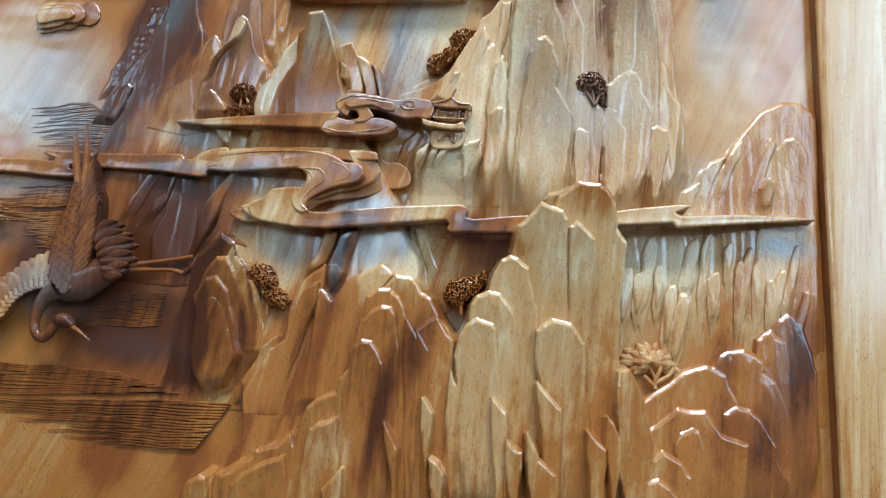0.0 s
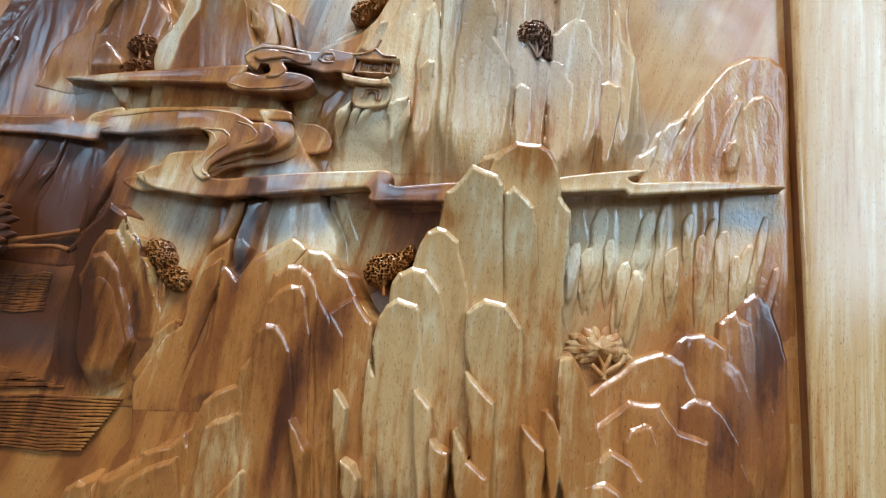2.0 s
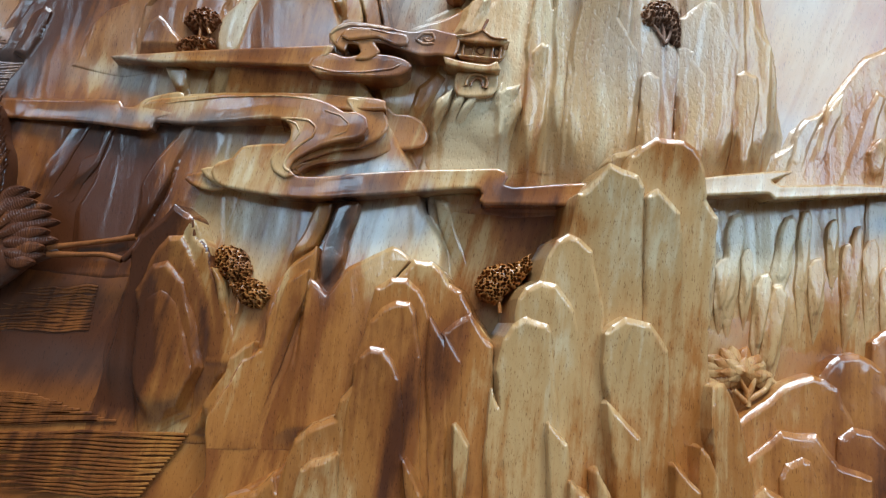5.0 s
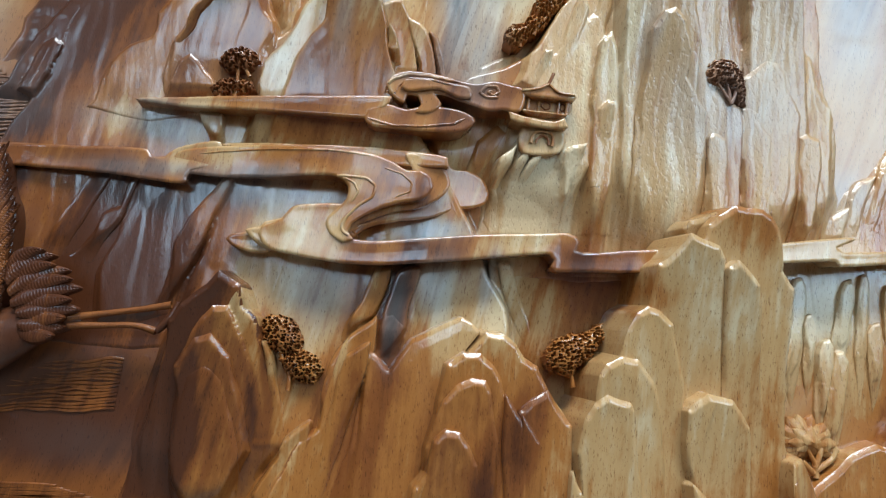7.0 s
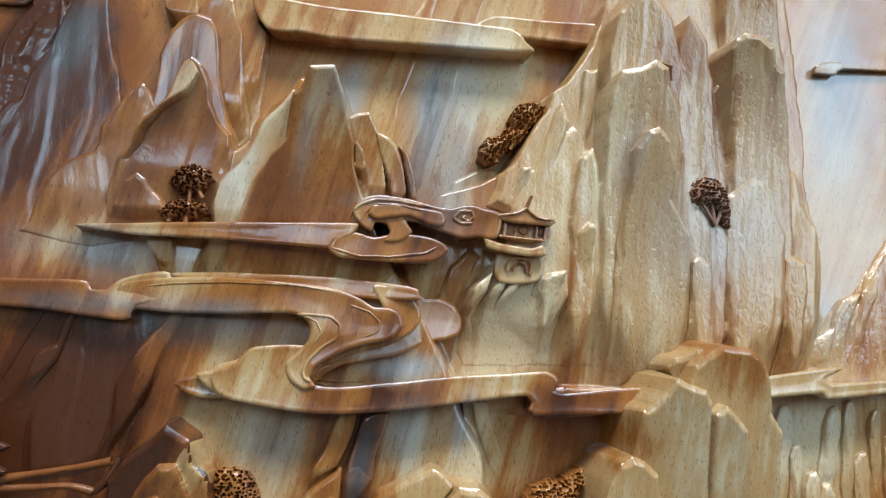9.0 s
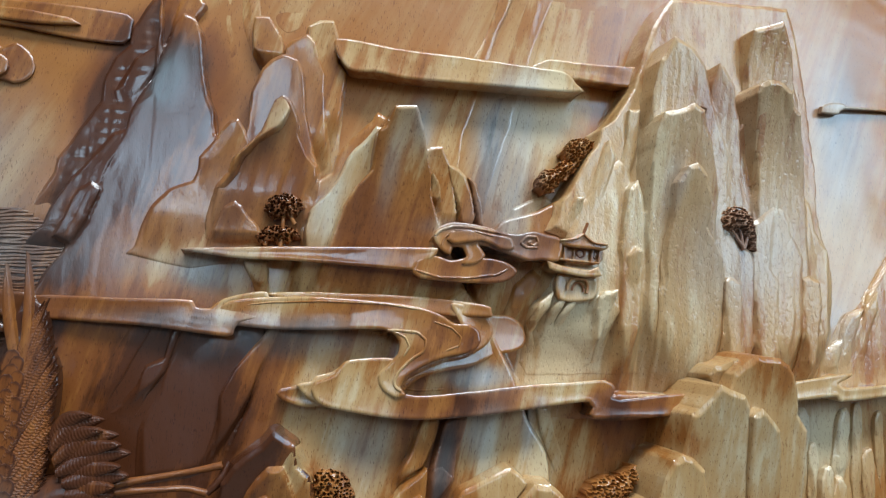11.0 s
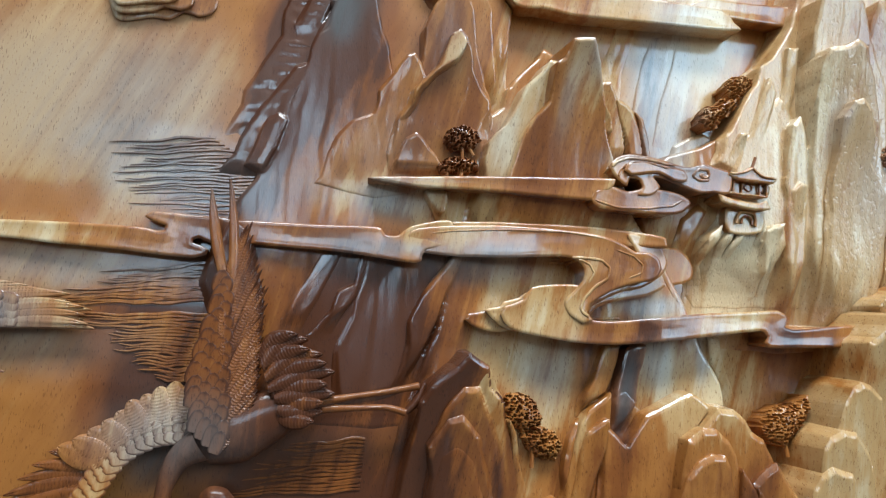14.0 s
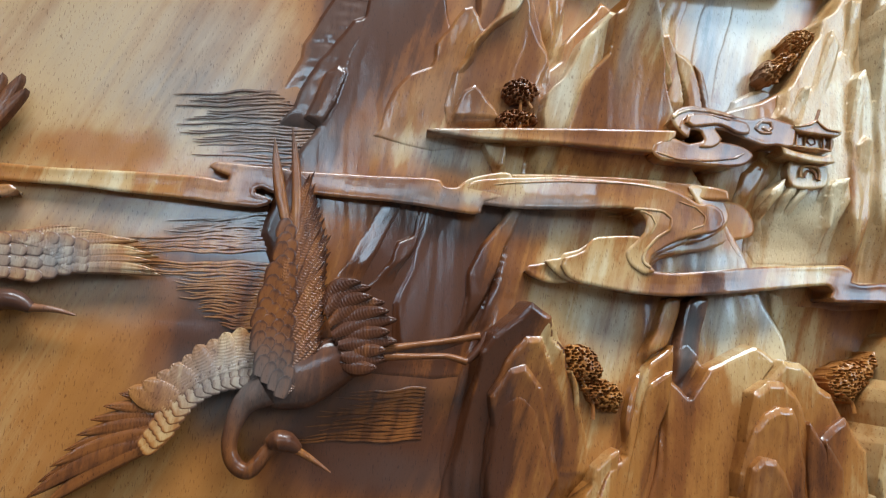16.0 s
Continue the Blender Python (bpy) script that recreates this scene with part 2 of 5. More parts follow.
MIST_SHEEN_B = [(-206, 356, 26, 10, 0.4725), (-455, 259, 60, 8, 0.3675), (-371, 257, 70, 10, 0.4725), (249, 276, 30, 30, 0.42), (351, 184, 36, 14, 0.7875), (181, 173, 30, 24, 0.21), (156, 112, 10, 26, 0.2625), (108, 351, 70, 60, 0.441), (89, 488, 60, 80, 0.21), (177, 478, 26, 70, 0.21), (22, 412, 12, 36, 0.42), (-123, 479, 26, 70, 0.525), (-470, 15, 70, 22, 0.21), (-205, 133, 9, 36, 0.735), (-125, 167, 10, 26, 0.63)]
MIST_SHEEN_C = [(-276, 139, 22, 30, 0.315), (345, 43, 14, 60, 0.315), (-603, 89, 60, 36, 0.735), (-772, 184, 60, 18, 0.63), (-719, 394, 140, 80, 0.42), (-634, 393, 60, 60, 0.21), (-473, 498, 20, 30, 0.525), (286, 520, 40, 110, 0.63), (-436, 355, 60, 40, 0.21), (-379, 465, 36, 50, 0.21), (-326, 364, 22, 40, 0.3675)]
MIST_SHEEN = MIST_SHEEN_A + MIST_SHEEN_B + MIST_SHEEN_C


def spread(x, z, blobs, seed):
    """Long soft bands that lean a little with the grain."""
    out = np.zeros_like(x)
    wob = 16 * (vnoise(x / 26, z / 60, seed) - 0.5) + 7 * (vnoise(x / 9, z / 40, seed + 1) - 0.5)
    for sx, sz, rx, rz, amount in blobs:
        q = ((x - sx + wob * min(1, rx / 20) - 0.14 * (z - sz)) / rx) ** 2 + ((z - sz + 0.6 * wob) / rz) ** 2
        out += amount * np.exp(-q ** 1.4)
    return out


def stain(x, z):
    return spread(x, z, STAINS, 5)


def mist_sheen(x, z):
    return np.clip(spread(x, z, MIST_SHEEN, 15), 0, 0.9)


def dense(pts, step, smooth, seed):
    """An outline with more points: rounded for clouds, slightly uneven for rock."""
    p = np.array(pts, float)
    n = len(p)
    out = []
    for i in range(n):
        a, b, c, d = p[i - 1], p[i], p[(i + 1) % n], p[(i + 2) % n]
        k = max(1, int(np.linalg.norm(c - b) / step))
        for j in range(k):
            t = j / k
            lin = b + (c - b) * t
            if smooth:
                cr = 0.5 * (2 * b + (c - a) * t + (2 * a - 5 * b + 4 * c - d) * t * t + (3 * b - a - 3 * c + d) * t ** 3)
                lin = lin + (cr - lin) * smooth
            out.append(lin)
    out = np.array(out)
    if smooth < 1:
        jit = 2.0 * (1 - smooth)
        out[:, 0] += jit * (vnoise(out[:, 1] / 15, out[:, 0] / 15, seed) - 0.5)
        out[:, 1] += jit * (vnoise(out[:, 0] / 15, out[:, 1] / 15, seed + 1) - 0.5)
    return out


def distance(poly, x, z):
    """Signed distance to a closed outline, above zero inside."""
    best = np.full(x.shape, 1e9)
    inside = np.zeros(x.shape, bool)
    for (x0, z0), (x1, z1) in zip(poly, np.roll(poly, -1, 0)):
        dx, dz = x1 - x0, z1 - z0
        l2 = dx * dx + dz * dz + 1e-9
        t = np.clip(((x - x0) * dx + (z - z0) * dz) / l2, 0, 1)
        best = np.minimum(best, (x - x0 - t * dx) ** 2 + (z - z0 - t * dz) ** 2)
        cross = (z0 > z) != (z1 > z)
        if dz:
            inside ^= cross & (x < x0 + (z - z0) * dx / dz)
    best = np.sqrt(best)
    return np.where(inside, best, -best)


def mesh_object(name, verts, faces, material, parent=None, tones=None, smooth_angle=None):
    me = bpy.data.meshes.new(name)
    verts, faces = np.asarray(verts, np.float32), np.asarray(faces, np.int32)
    me.vertices.add(len(verts))
    me.vertices.foreach_set("co", verts.ravel())
    k = faces.shape[1]
    me.loops.add(faces.size)
    me.loops.foreach_set("vertex_index", faces.ravel())
    me.polygons.add(len(faces))
    me.polygons.foreach_set("loop_start", np.arange(0, faces.size, k, dtype=np.int32))
    me.polygons.foreach_set("use_smooth", np.ones(len(faces), bool))
    me.update(calc_edges=True)
    at = me.attributes.new("tone", "FLOAT", "POINT")
    at.data.foreach_set("value", np.asarray(tones if tones is not None else np.full(len(verts), 0.4), np.float32))
    pale = me.attributes.new("mist_sheen", "FLOAT", "POINT")
    pale.data.foreach_set("value", mist_sheen(verts[:, 0].astype(float) * 1000, (verts[:, 2].astype(float) - EYE) * 1000).astype(np.float32))
    me.materials.append(material)
    if smooth_angle:
        me.set_sharp_from_angle(angle=radians(smooth_angle))
    ob = new(name, me)
    ob.parent = parent
    return ob


SEED = [0]
# the carved surface as it stands after each layer, every two millimetres
RX, RZ, RC = -1260, -366, 2.0
RELIEF = np.zeros((int(1290 / RC) + 1, int(1680 / RC) + 1))
TINT = np.zeros_like(RELIEF)      # the stain of the pieces, kept in the same way


def height_at(x, z, kept=RELIEF):
    """Height of the carving over a place, between the stored points."""
    u = np.clip((np.asarray(x, float) - RX) / RC, 0, RELIEF.shape[1] - 1.001)
    v = np.clip((np.asarray(z, float) - RZ) / RC, 0, RELIEF.shape[0] - 1.001)
    i, j = np.floor(u).astype(int), np.floor(v).astype(int)
    a, b = u - i, v - j
    return (kept[j, i] * (1 - a) + kept[j, i + 1] * a) * (1 - b) + (kept[j + 1, i] * (1 - a) + kept[j + 1, i + 1] * a) * b


def slab_mesh(outline, h0, h1, tone, style="peak", axis="z", flute=1.3, belly=0.3, smooth=0, chop=0, foot=0.0, sink=18.0, cell=None, edge=None, draft=0.16, profile=None, power=2.5, blend=1.0):
    """One carved layer: it rises to its crest, with a chamfered edge there, and runs out into the layers below it
    along its sides and foot. h0, h1: its height at its top and foot (axis z) or its left and right end (axis x)."""
    SEED[0] += 1
    seed = SEED[0]
    own = 0.75 * (tone - 0.42)
    cloud = style == "cloud"
    poly = dense(outline, 2.5 if style == "crown" else 5, 0.9 if cloud else (0.3 if smooth else 0.0), seed)
    poly[:, 0] = np.minimum(poly[:, 0], EDGE - 1)
    if style == "crown":
        poly += 3.0 * (np.stack([vnoise(poly[:, 0] / 3, poly[:, 1] / 3, seed), vnoise(poly[:, 1] / 3, poly[:, 0] / 3, seed + 1)], 1) - 0.5)
    lo, hi = poly.min(0), poly.max(0)
    size = hi - lo
    if cell is None:
        cell = {"cloud": 1.2, "crown": 0.5}.get(style, 1.9 if size.max() > 420 else 1.25)
    rim = edge or float(np.clip(0.13 * size.min(), 1.8, 3.6 if smooth else 5.5))
    lean = float(np.clip(0.16 * (lattice(np.array([seed]), np.array([3]), 4)[0] - 0.5), -3 / size[0], 3 / size[0]))

    def surface(x, z, s, gz):
        """The height of the layer at places that lie s inside its outline."""
        f = (x - lo[0]) / size[0] if axis == "x" else 1 - ((z - lo[1]) / size[1]).clip(0, 1) ** power
        top = h0 + (h1 - h0) * np.clip(f, 0, 1)
        if profile:
            top = np.interp(x, [p[0] for p in profile], [p[1] for p in profile])
        t = np.maximum(s, 0)
        if cloud:
            h = top - 1.2 * np.exp(-t / 0.8) + 0.15 * np.exp(-((t - 2.4) / 1.4) ** 2) - 0.9 * (1 - np.exp(-t / 12))
            if foot:
                h = h - sink * np.clip(1 - (z - lo[1]) / (foot * size[1]), 0, 1) ** 1.2
            return h + 1.2 * (vnoise(x / 34, z / 16, seed) - 0.5) + 0.1 * (vnoise(x / 6, z / 4, seed + 9) - 0.5), own + 0 * x
        if style == "crown":
            h = top - 8 * np.exp(-t / 6) + 2.0 * (vnoise(x / 8, z / 8, seed) - 0.5)
            ux, uz = x / 2.9, z / 2.9
            best = np.full(x.shape, 9.0)
            for ox in (-1, 0, 1):
                for oz in (-1, 0, 1):
                    cx, cz = np.floor(ux) + ox, np.floor(uz) + oz
                    px, pz = cx + 0.15 + 0.7 * lattice(cx, cz, seed), cz + 0.15 + 0.7 * lattice(cx, cz, seed + 50)
                    hole = 0.65 + 0.9 * lattice(cx, cz, seed + 99)
                    best = np.minimum(best, np.hypot(ux - px, uz - pz) / hole)
            return h - 6.0 * np.clip((0.42 - best) / 0.2, 0, 1), own + 0 * x
        up = np.clip(-gz, 0, 1)
        wide = rim * (0.35 + 0.65 * up)
        grow = np.clip((t - rim) / 8, 0, 1)
        wx = x + 26 * (vnoise(x / 70, z / 110, seed + 2) - 0.5) + 8 * (vnoise(x / 20, z / 35, seed + 3) - 0.5)
        k = 0.4 if smooth else 1.0
        h = top - belly * np.exp(-t / 30)
        for span, amp, sd in ((27.0, 1.0, 20), (12.0, 0.4, 31)):
            q = wx / span + 0.37 * seed
            cut = q - np.floor(q)
            depth = 0.15 + 0.85 * vnoise(np.floor(q) * 1.7, z / 60, seed + sd)
            h = h + k * flute * amp * depth * grow * (np.minimum(cut, (1 - cut) * 6.0) - 0.45)
        h = h + k * 0.35 * (vnoise(x / 7, z / 16, seed + 5) - 0.5) + 1.8 * grow * (vnoise(x / 40, z / 90, seed + 6) - 0.5) + (x - (lo[0] + hi[0]) / 2) * lean
        if chop:
            h = h + grow * (0.8 * (vnoise(x / 22, z / 5, seed + 7) - 0.5) + 0.6 * (vnoise(x / 9, z / 8, seed + 8) - 0.5))
        if foot:
            low = np.clip((z - lo[1] + 0.12 * size[1] * (vnoise(x / 45, z / 90, seed + 40) - 0.6)) / (foot * size[1]), 0, 1)
            h = h - sink * (1 - low) ** 1.6
        # the sides and the foot run out into what lies below
        under = height_at(x, z)
        rise = np.maximum(h - under, 0.0)
        down = np.clip((hi[1] - z - 0.18 * size[1] - 6) / (0.3 * size[1] + 10), 0, 1)
        reach = blend * (1.0 + down * (4.0 + 5.0 * vnoise(z / 40, x / 90, seed + 60)))
        end = np.clip((z - lo[1]) / (0.38 * size[1]), 0, 1) if axis == "z" or smooth else 1.0
        reach = reach + blend * 24 * (1 - end)
        w = np.clip(t / reach, 0, 1)
        w = w * w * (3 - 2 * w) * (end * end * (3 - 2 * end) if axis == "z" else 1.0)
        least = np.maximum(np.minimum(0.7, 3.4 / np.maximum(rise, 0.1)) * end, 1 - 1.6 * down)
        h = under + 0.25 + rise * np.maximum(w, least)
        tint = height_at(x, z, TINT)
        full = np.clip(t / (3 + 12 * blend * down), 0, 1) * end
        tint = tint + (own - tint) * np.maximum(full, 1 - 1.6 * down)
        return h - 0.62 * wide * np.clip(1 - t / wide, 0, 1) * np.clip(rise / 4, 0, 1) - 0.3 * end * np.exp(-t / 0.7), tint

    def lay(step, x0, z0, nx, nz):
        x, z = np.meshgrid(x0 + step * np.arange(nx), z0 + step * np.arange(nz))
        s = distance(poly, x, z)
        gz, gx = np.gradient(s, step)
        return x, z, s, gx, gz

    x, z, s, gx, gz = lay(cell, lo[0] - 2 * cell, lo[1] - 2 * cell, int(size[0] / cell) + 5, int(size[1] / cell) + 5)
    norm = np.maximum(gx * gx + gz * gz, 0.3)
    ok = s > 0.25 * cell
    quad = ok[:-1, :-1] | ok[1:, :-1] | ok[:-1, 1:] | ok[1:, 1:]
    x, z = np.where(ok, x, x - s * gx / norm), np.where(ok, z, z - s * gz / norm)
    s = np.where(ok, s, 0.0)
    if style == "peak":
        near = np.abs(s - rim) < 0.5 * cell
        x, z = np.where(near, x - (s - rim) * gx / norm, x), np.where(near, z - (s - rim) * gz / norm, z)
        s = np.where(near, rim, s)
    h, tint = surface(x, z, s, gz)
    if style != "crown":
        # keep the new surface for the layers that follow
        i0, j0 = max(0, int((lo[0] - RX) / RC)), max(0, int((lo[1] - RZ) / RC))
        i1, j1 = min(RELIEF.shape[1], int((hi[0] - RX) / RC) + 2), min(RELIEF.shape[0], int((hi[1] - RZ) / RC) + 2)
        cx, cz, cs, _, cgz = lay(RC, RX + RC * i0, RZ + RC * j0, i1 - i0, j1 - j0)
        ch, ct = surface(cx, cz, cs, cgz)
        old = RELIEF[j0:j1, i0:i1]
        above = (cs > 0) & (ch > old)
        RELIEF[j0:j1, i0:i1], TINT[j0:j1, i0:i1] = np.where(above, ch, old), np.where(above, ct, TINT[j0:j1, i0:i1])
    num = np.arange(x.size).reshape(x.shape)
    faces = np.stack([num[:-1, :-1][quad], num[:-1, 1:][quad], num[1:, 1:][quad], num[1:, :-1][quad]], 1)
    used, faces = np.unique(faces, return_inverse=True)
    faces = faces.reshape(-1, 4)
    xv, zv, hv = x.ravel()[used], z.ravel()[used], h.ravel()[used]
    ends = np.concatenate([faces[:, [k, (k + 1) % 4]] for k in range(4)])
    key = np.sort(ends, 1)
    key = key[:, 0] * len(xv) + key[:, 1]
    _, first, count = np.unique(key, return_index=True, return_counts=True)
    rim_edges = ends[first[count == 1]]
    ring, local = np.unique(rim_edges, return_inverse=True)
    local = local.reshape(-1, 2)
    n, m = len(xv), len(ring)
    a, b = local[:, 0], local[:, 1]
    wall = np.stack([n + b, n + a, n + m + a, n + m + b], 1)
    if style == "peak":
        slope = -draft * np.maximum(hv[ring] + 2, 0)
        xa = np.concatenate([xv, xv[ring], xv[ring] + slope * gx.ravel()[used][ring]])
        za = np.concatenate([zv, zv[ring], zv[ring] + slope * gz.ravel()[used][ring]])
        ha = np.concatenate([hv, hv[ring], np.full(m, -2.0)])
    else:
        # clouds and crowns are undercut: a lip, then a foot set back under it
        lip, back = (6.0, 5.0) if cloud else (7.0, 3.0)
        ix, iz = gx.ravel()[used][ring], gz.ravel()[used][ring]
        wall = np.concatenate([wall, np.stack([n + m + b, n + m + a, n + 2 * m + a, n + 2 * m + b], 1)])
        xa = np.concatenate([xv, xv[ring], xv[ring] + 0.5 * ix, xv[ring] + back * ix])
        za = np.concatenate([zv, zv[ring], zv[ring] + 0.5 * iz, zv[ring] + back * iz])
        ha = np.concatenate([hv, hv[ring], np.maximum(hv[ring] - lip, -1.0), np.full(m, -2.0)])
    verts = np.stack([xa / 1000, BOARD - ha / 1000, EYE + za / 1000], 1)
    tv = tint.ravel()[used]
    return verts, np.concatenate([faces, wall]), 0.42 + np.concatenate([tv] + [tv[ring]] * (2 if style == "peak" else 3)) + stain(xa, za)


def slab(parent, name, outline, h0, h1, tone, material=None, **shape):
    verts, faces, tones = slab_mesh(outline, h0, h1, tone, **shape)
    rough_cut = parent.name.startswith("carved_cliff") or (parent.name.startswith("carved_right") and min(q[1] for q in outline) > 0)
    mat = material or (WOOD_CLIFF if rough_cut else WOOD_FRONT if parent.name.startswith(("carved_front", "carved_right")) else WOOD)
    return mesh_object(name, verts, faces, mat, parent, tones, 40 if shape.get("style") == "crown" else None)


def thing(name, label, category, group=""):
    ob = tagged(new(name), label, category, group)
    return ob


def box(name, x0, x1, y0, y1, z0, z1, material, bevel=0.0, parent=None, tone=0.3):
    bm = bmesh.new()
    bmesh.ops.create_cube(bm, size=1)
    bmesh.ops.transform(bm, verts=bm.verts, matrix=Matrix.Translation(((x0 + x1) / 2, (y0 + y1) / 2, (z0 + z1) / 2)) @ Matrix.Diagonal((x1 - x0, y1 - y0, z1 - z0, 1)))
    if bevel:
        bmesh.ops.bevel(bm, geom=bm.edges[:], offset=bevel, segments=3, profile=0.6, affect="EDGES")
    me = bpy.data.meshes.new(name)
    bm.to_mesh(me)
    bm.free()
    at = me.attributes.new("tone", "FLOAT", "POINT")
    at.data.foreach_set("value", np.full(len(me.vertices), tone, np.float32))
    me.materials.append(material)
    ob = new(name, me)
    ob.parent = parent
    return ob


# ---- the room ----
X0, X1 = -5.0, 5.0
tagged(box("floor", X0, X1, BACK, 0.9, -0.1, 0, FLOOR), "plain brown tiled floor of the room", "floor", kind="structure")
ceiling = tagged(box("ceiling", X0, X1, BACK, SKYLIGHT[2], CEIL, CEIL + 0.1, CEILING), "plain grey ceiling with a skylight opening", "ceiling", kind="structure")
box("ceiling_piece", X0, X1, SKYLIGHT[3], 0.9, CEIL, CEIL + 0.1, CEILING, parent=ceiling)
box("ceiling_piece", X0, SKYLIGHT[0], SKYLIGHT[2], SKYLIGHT[3], CEIL, CEIL + 0.1, CEILING, parent=ceiling)
box("ceiling_piece", SKYLIGHT[1], X1, SKYLIGHT[2], SKYLIGHT[3], CEIL, CEIL + 0.1, CEILING, parent=ceiling)
tagged(box("wall_north", X0, X1, 0.872, 1.0, 0, CEIL, WALL), "plain wall behind the carved panel", "wall", kind="structure")
tagged(box("wall_west", X0 - 0.1, X0, BACK, 0.9, 0, CEIL, WALL), "plain painted side wall", "wall", kind="structure")
tagged(box("wall_east", X1, X1 + 0.1, BACK, 0.9, 0, CEIL, WALL), "plain painted side wall", "wall", kind="structure")


def back_wall():
    """The wall behind the walk, with its window openings."""
    cuts_x = sorted({X0, X1, *(v for w in WINDOWS for v in w[:2])})
    wall = tagged(new("wall_south"), "plain painted wall with three windows", "wall", kind="structure")
    for i in range(len(cuts_x) - 1):
        a, b = cuts_x[i], cuts_x[i + 1]
        opening = [w for w in WINDOWS if abs(a - w[0]) < 1e-6]
        if opening:
            z0, z1 = opening[0][2:4]
            box("wall_piece", a, b, BACK - 0.15, BACK, 0, z0, WALL, parent=wall)
            box("wall_piece", a, b, BACK - 0.15, BACK, z1, CEIL, WALL, parent=wall)
        else:
            box("wall_piece", a, b, BACK - 0.15, BACK, 0, CEIL, WALL, parent=wall)


back_wall()


# ---- board and stile ----
def board():
    xs, zs = np.arange(-1300, 412, 4.0), np.arange(-366, 924, 4.0)
    x, z = np.meshgrid(xs, zs)
    h = 1.6 * (vnoise(x / 90, z / 60, 70) - 0.5) + 0.5 * (vnoise(x / 22, z / 14, 71) - 0.5)
    n, m = x.shape
    idx = np.arange(n * m).reshape(n, m)
    faces = np.stack([idx[:-1, :-1].ravel(), idx[:-1, 1:].ravel(), idx[1:, 1:].ravel(), idx[1:, :-1].ravel()], 1)
    verts = np.stack([x.ravel() / 1000, BOARD - h.ravel() / 1000, EYE + z.ravel() / 1000], 1)
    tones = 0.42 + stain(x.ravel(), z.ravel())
    face = mesh_object("board_face", verts, faces, WOOD_BOARD, None, tones)
    tagged(face, "smooth golden and dark brown lacquered wood board", "carved panel")
    box("board_core", -1.3, 0.40, BOARD + 0.003, 0.872, EYE - 0.366, EYE + 0.92, WOOD_DULL, parent=face)


board()


def frame_stile():
    rows = [(0, -2), (0, 8), (0, 17), (0.6, 19.5), (2.5, 21), (8, 21.6), (26, 22.5), (50, 23.5), (80, 24), (130, 24), (190, 22), (216, 19), (220, 14), (220, 0)]
    zs = np.linspace(-366, 924, 160)
    stile = tagged(new("wooden_frame"), "wide flat light brown lacquered wooden frame beside the carving", "frame")
    # the edge facing the carving has its shade put into a darker tone
    for name, first, last, tone in (("shaded_inner_edge", 0, 3, 0.75), ("stile_face", 2, len(rows), 0.27)):
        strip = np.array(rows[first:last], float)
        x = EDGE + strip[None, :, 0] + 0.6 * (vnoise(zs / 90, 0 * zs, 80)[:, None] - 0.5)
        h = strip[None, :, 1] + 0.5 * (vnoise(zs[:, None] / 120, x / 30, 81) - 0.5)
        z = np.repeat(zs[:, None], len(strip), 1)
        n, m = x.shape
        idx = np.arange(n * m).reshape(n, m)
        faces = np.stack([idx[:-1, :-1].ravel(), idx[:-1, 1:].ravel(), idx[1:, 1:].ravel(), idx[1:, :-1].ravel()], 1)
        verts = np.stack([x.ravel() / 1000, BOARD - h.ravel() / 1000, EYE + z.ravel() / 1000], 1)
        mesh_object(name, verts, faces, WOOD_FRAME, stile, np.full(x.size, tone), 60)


frame_stile()

# ---- carved mountains ----
left = thing('carved_left_mountain', 'dark-edged amber lacquered mountain range carved on the board', 'carved mountain')
slab(left, "rock_layer", [(-496, 596), (-511, 568), (-522, 542), (-523, 526), (-534, 510), (-542, 491), (-543, 464), (-554, 440), (-564, 419), (-573, 404), (-573, 390), (-581, 373), (-591, 355), (-598, 339), (-602, 318), (-569, 315), (-535, 355), (-520, 400), (-505, 459), (-490, 521), (-470, 600)], 3, 6, 0.74, foot=0.2, sink=6, flute=0.8, axis='x', chop=1, blend=0.4)
slab(left, "rock_layer", [(-470, 599), (-481, 571), (-489, 529), (-505, 519), (-515, 511), (-524, 491), (-531, 473), (-526, 455), (-509, 451), (-493, 501), (-456, 575)], 7, 9, 0.7, foot=0.2, sink=6, flute=0.5, chop=1, blend=0.4)
slab(left, "rock_layer", [(-515, 436), (-526, 430), (-531, 422), (-542, 405), (-557, 385), (-567, 367), (-573, 355), (-577, 340), (-596, 315), (-548, 315), (-536, 353), (-523, 398), (-510, 427)], 6, 11, 0.62, foot=0.15, sink=6, flute=0.6, axis='x', chop=1, blend=0.4)
slab(left, "rock_layer", [(-537, 382), (-548, 374), (-551, 368), (-555, 356), (-566, 327), (-548, 317), (-536, 344), (-530, 374)], 10, 13, 0.5, foot=0.2, sink=6, flute=0.6, axis='x', chop=1, blend=0.4)
slab(left, "rock_layer", [(-498, 588), (-497, 493), (-510, 462), (-514, 453), (-509, 442), (-493, 457), (-488, 487)], 10, 13, 0.35, foot=0.2, sink=4, flute=0.6, axis='x', chop=1, blend=0.4)
slab(left, "rock_face", [(-473, 557), (-463, 553), (-456, 540), (-452, 508), (-445, 477), (-437, 460), (-430, 429), (-399, 409), (-367, 412), (-319, 347), (-313, 226), (-328, 113), (-435, 94), (-542, 105), (-597, 217), (-570, 294), (-548, 329), (-539, 351), (-535, 373), (-526, 398), (-517, 424), (-513, 449), (-508, 463), (-497, 474), (-495, 489), (-490, 507), (-483, 531), (-480, 546)], 20, 4, 0.52, smooth=1, blend=0.4)
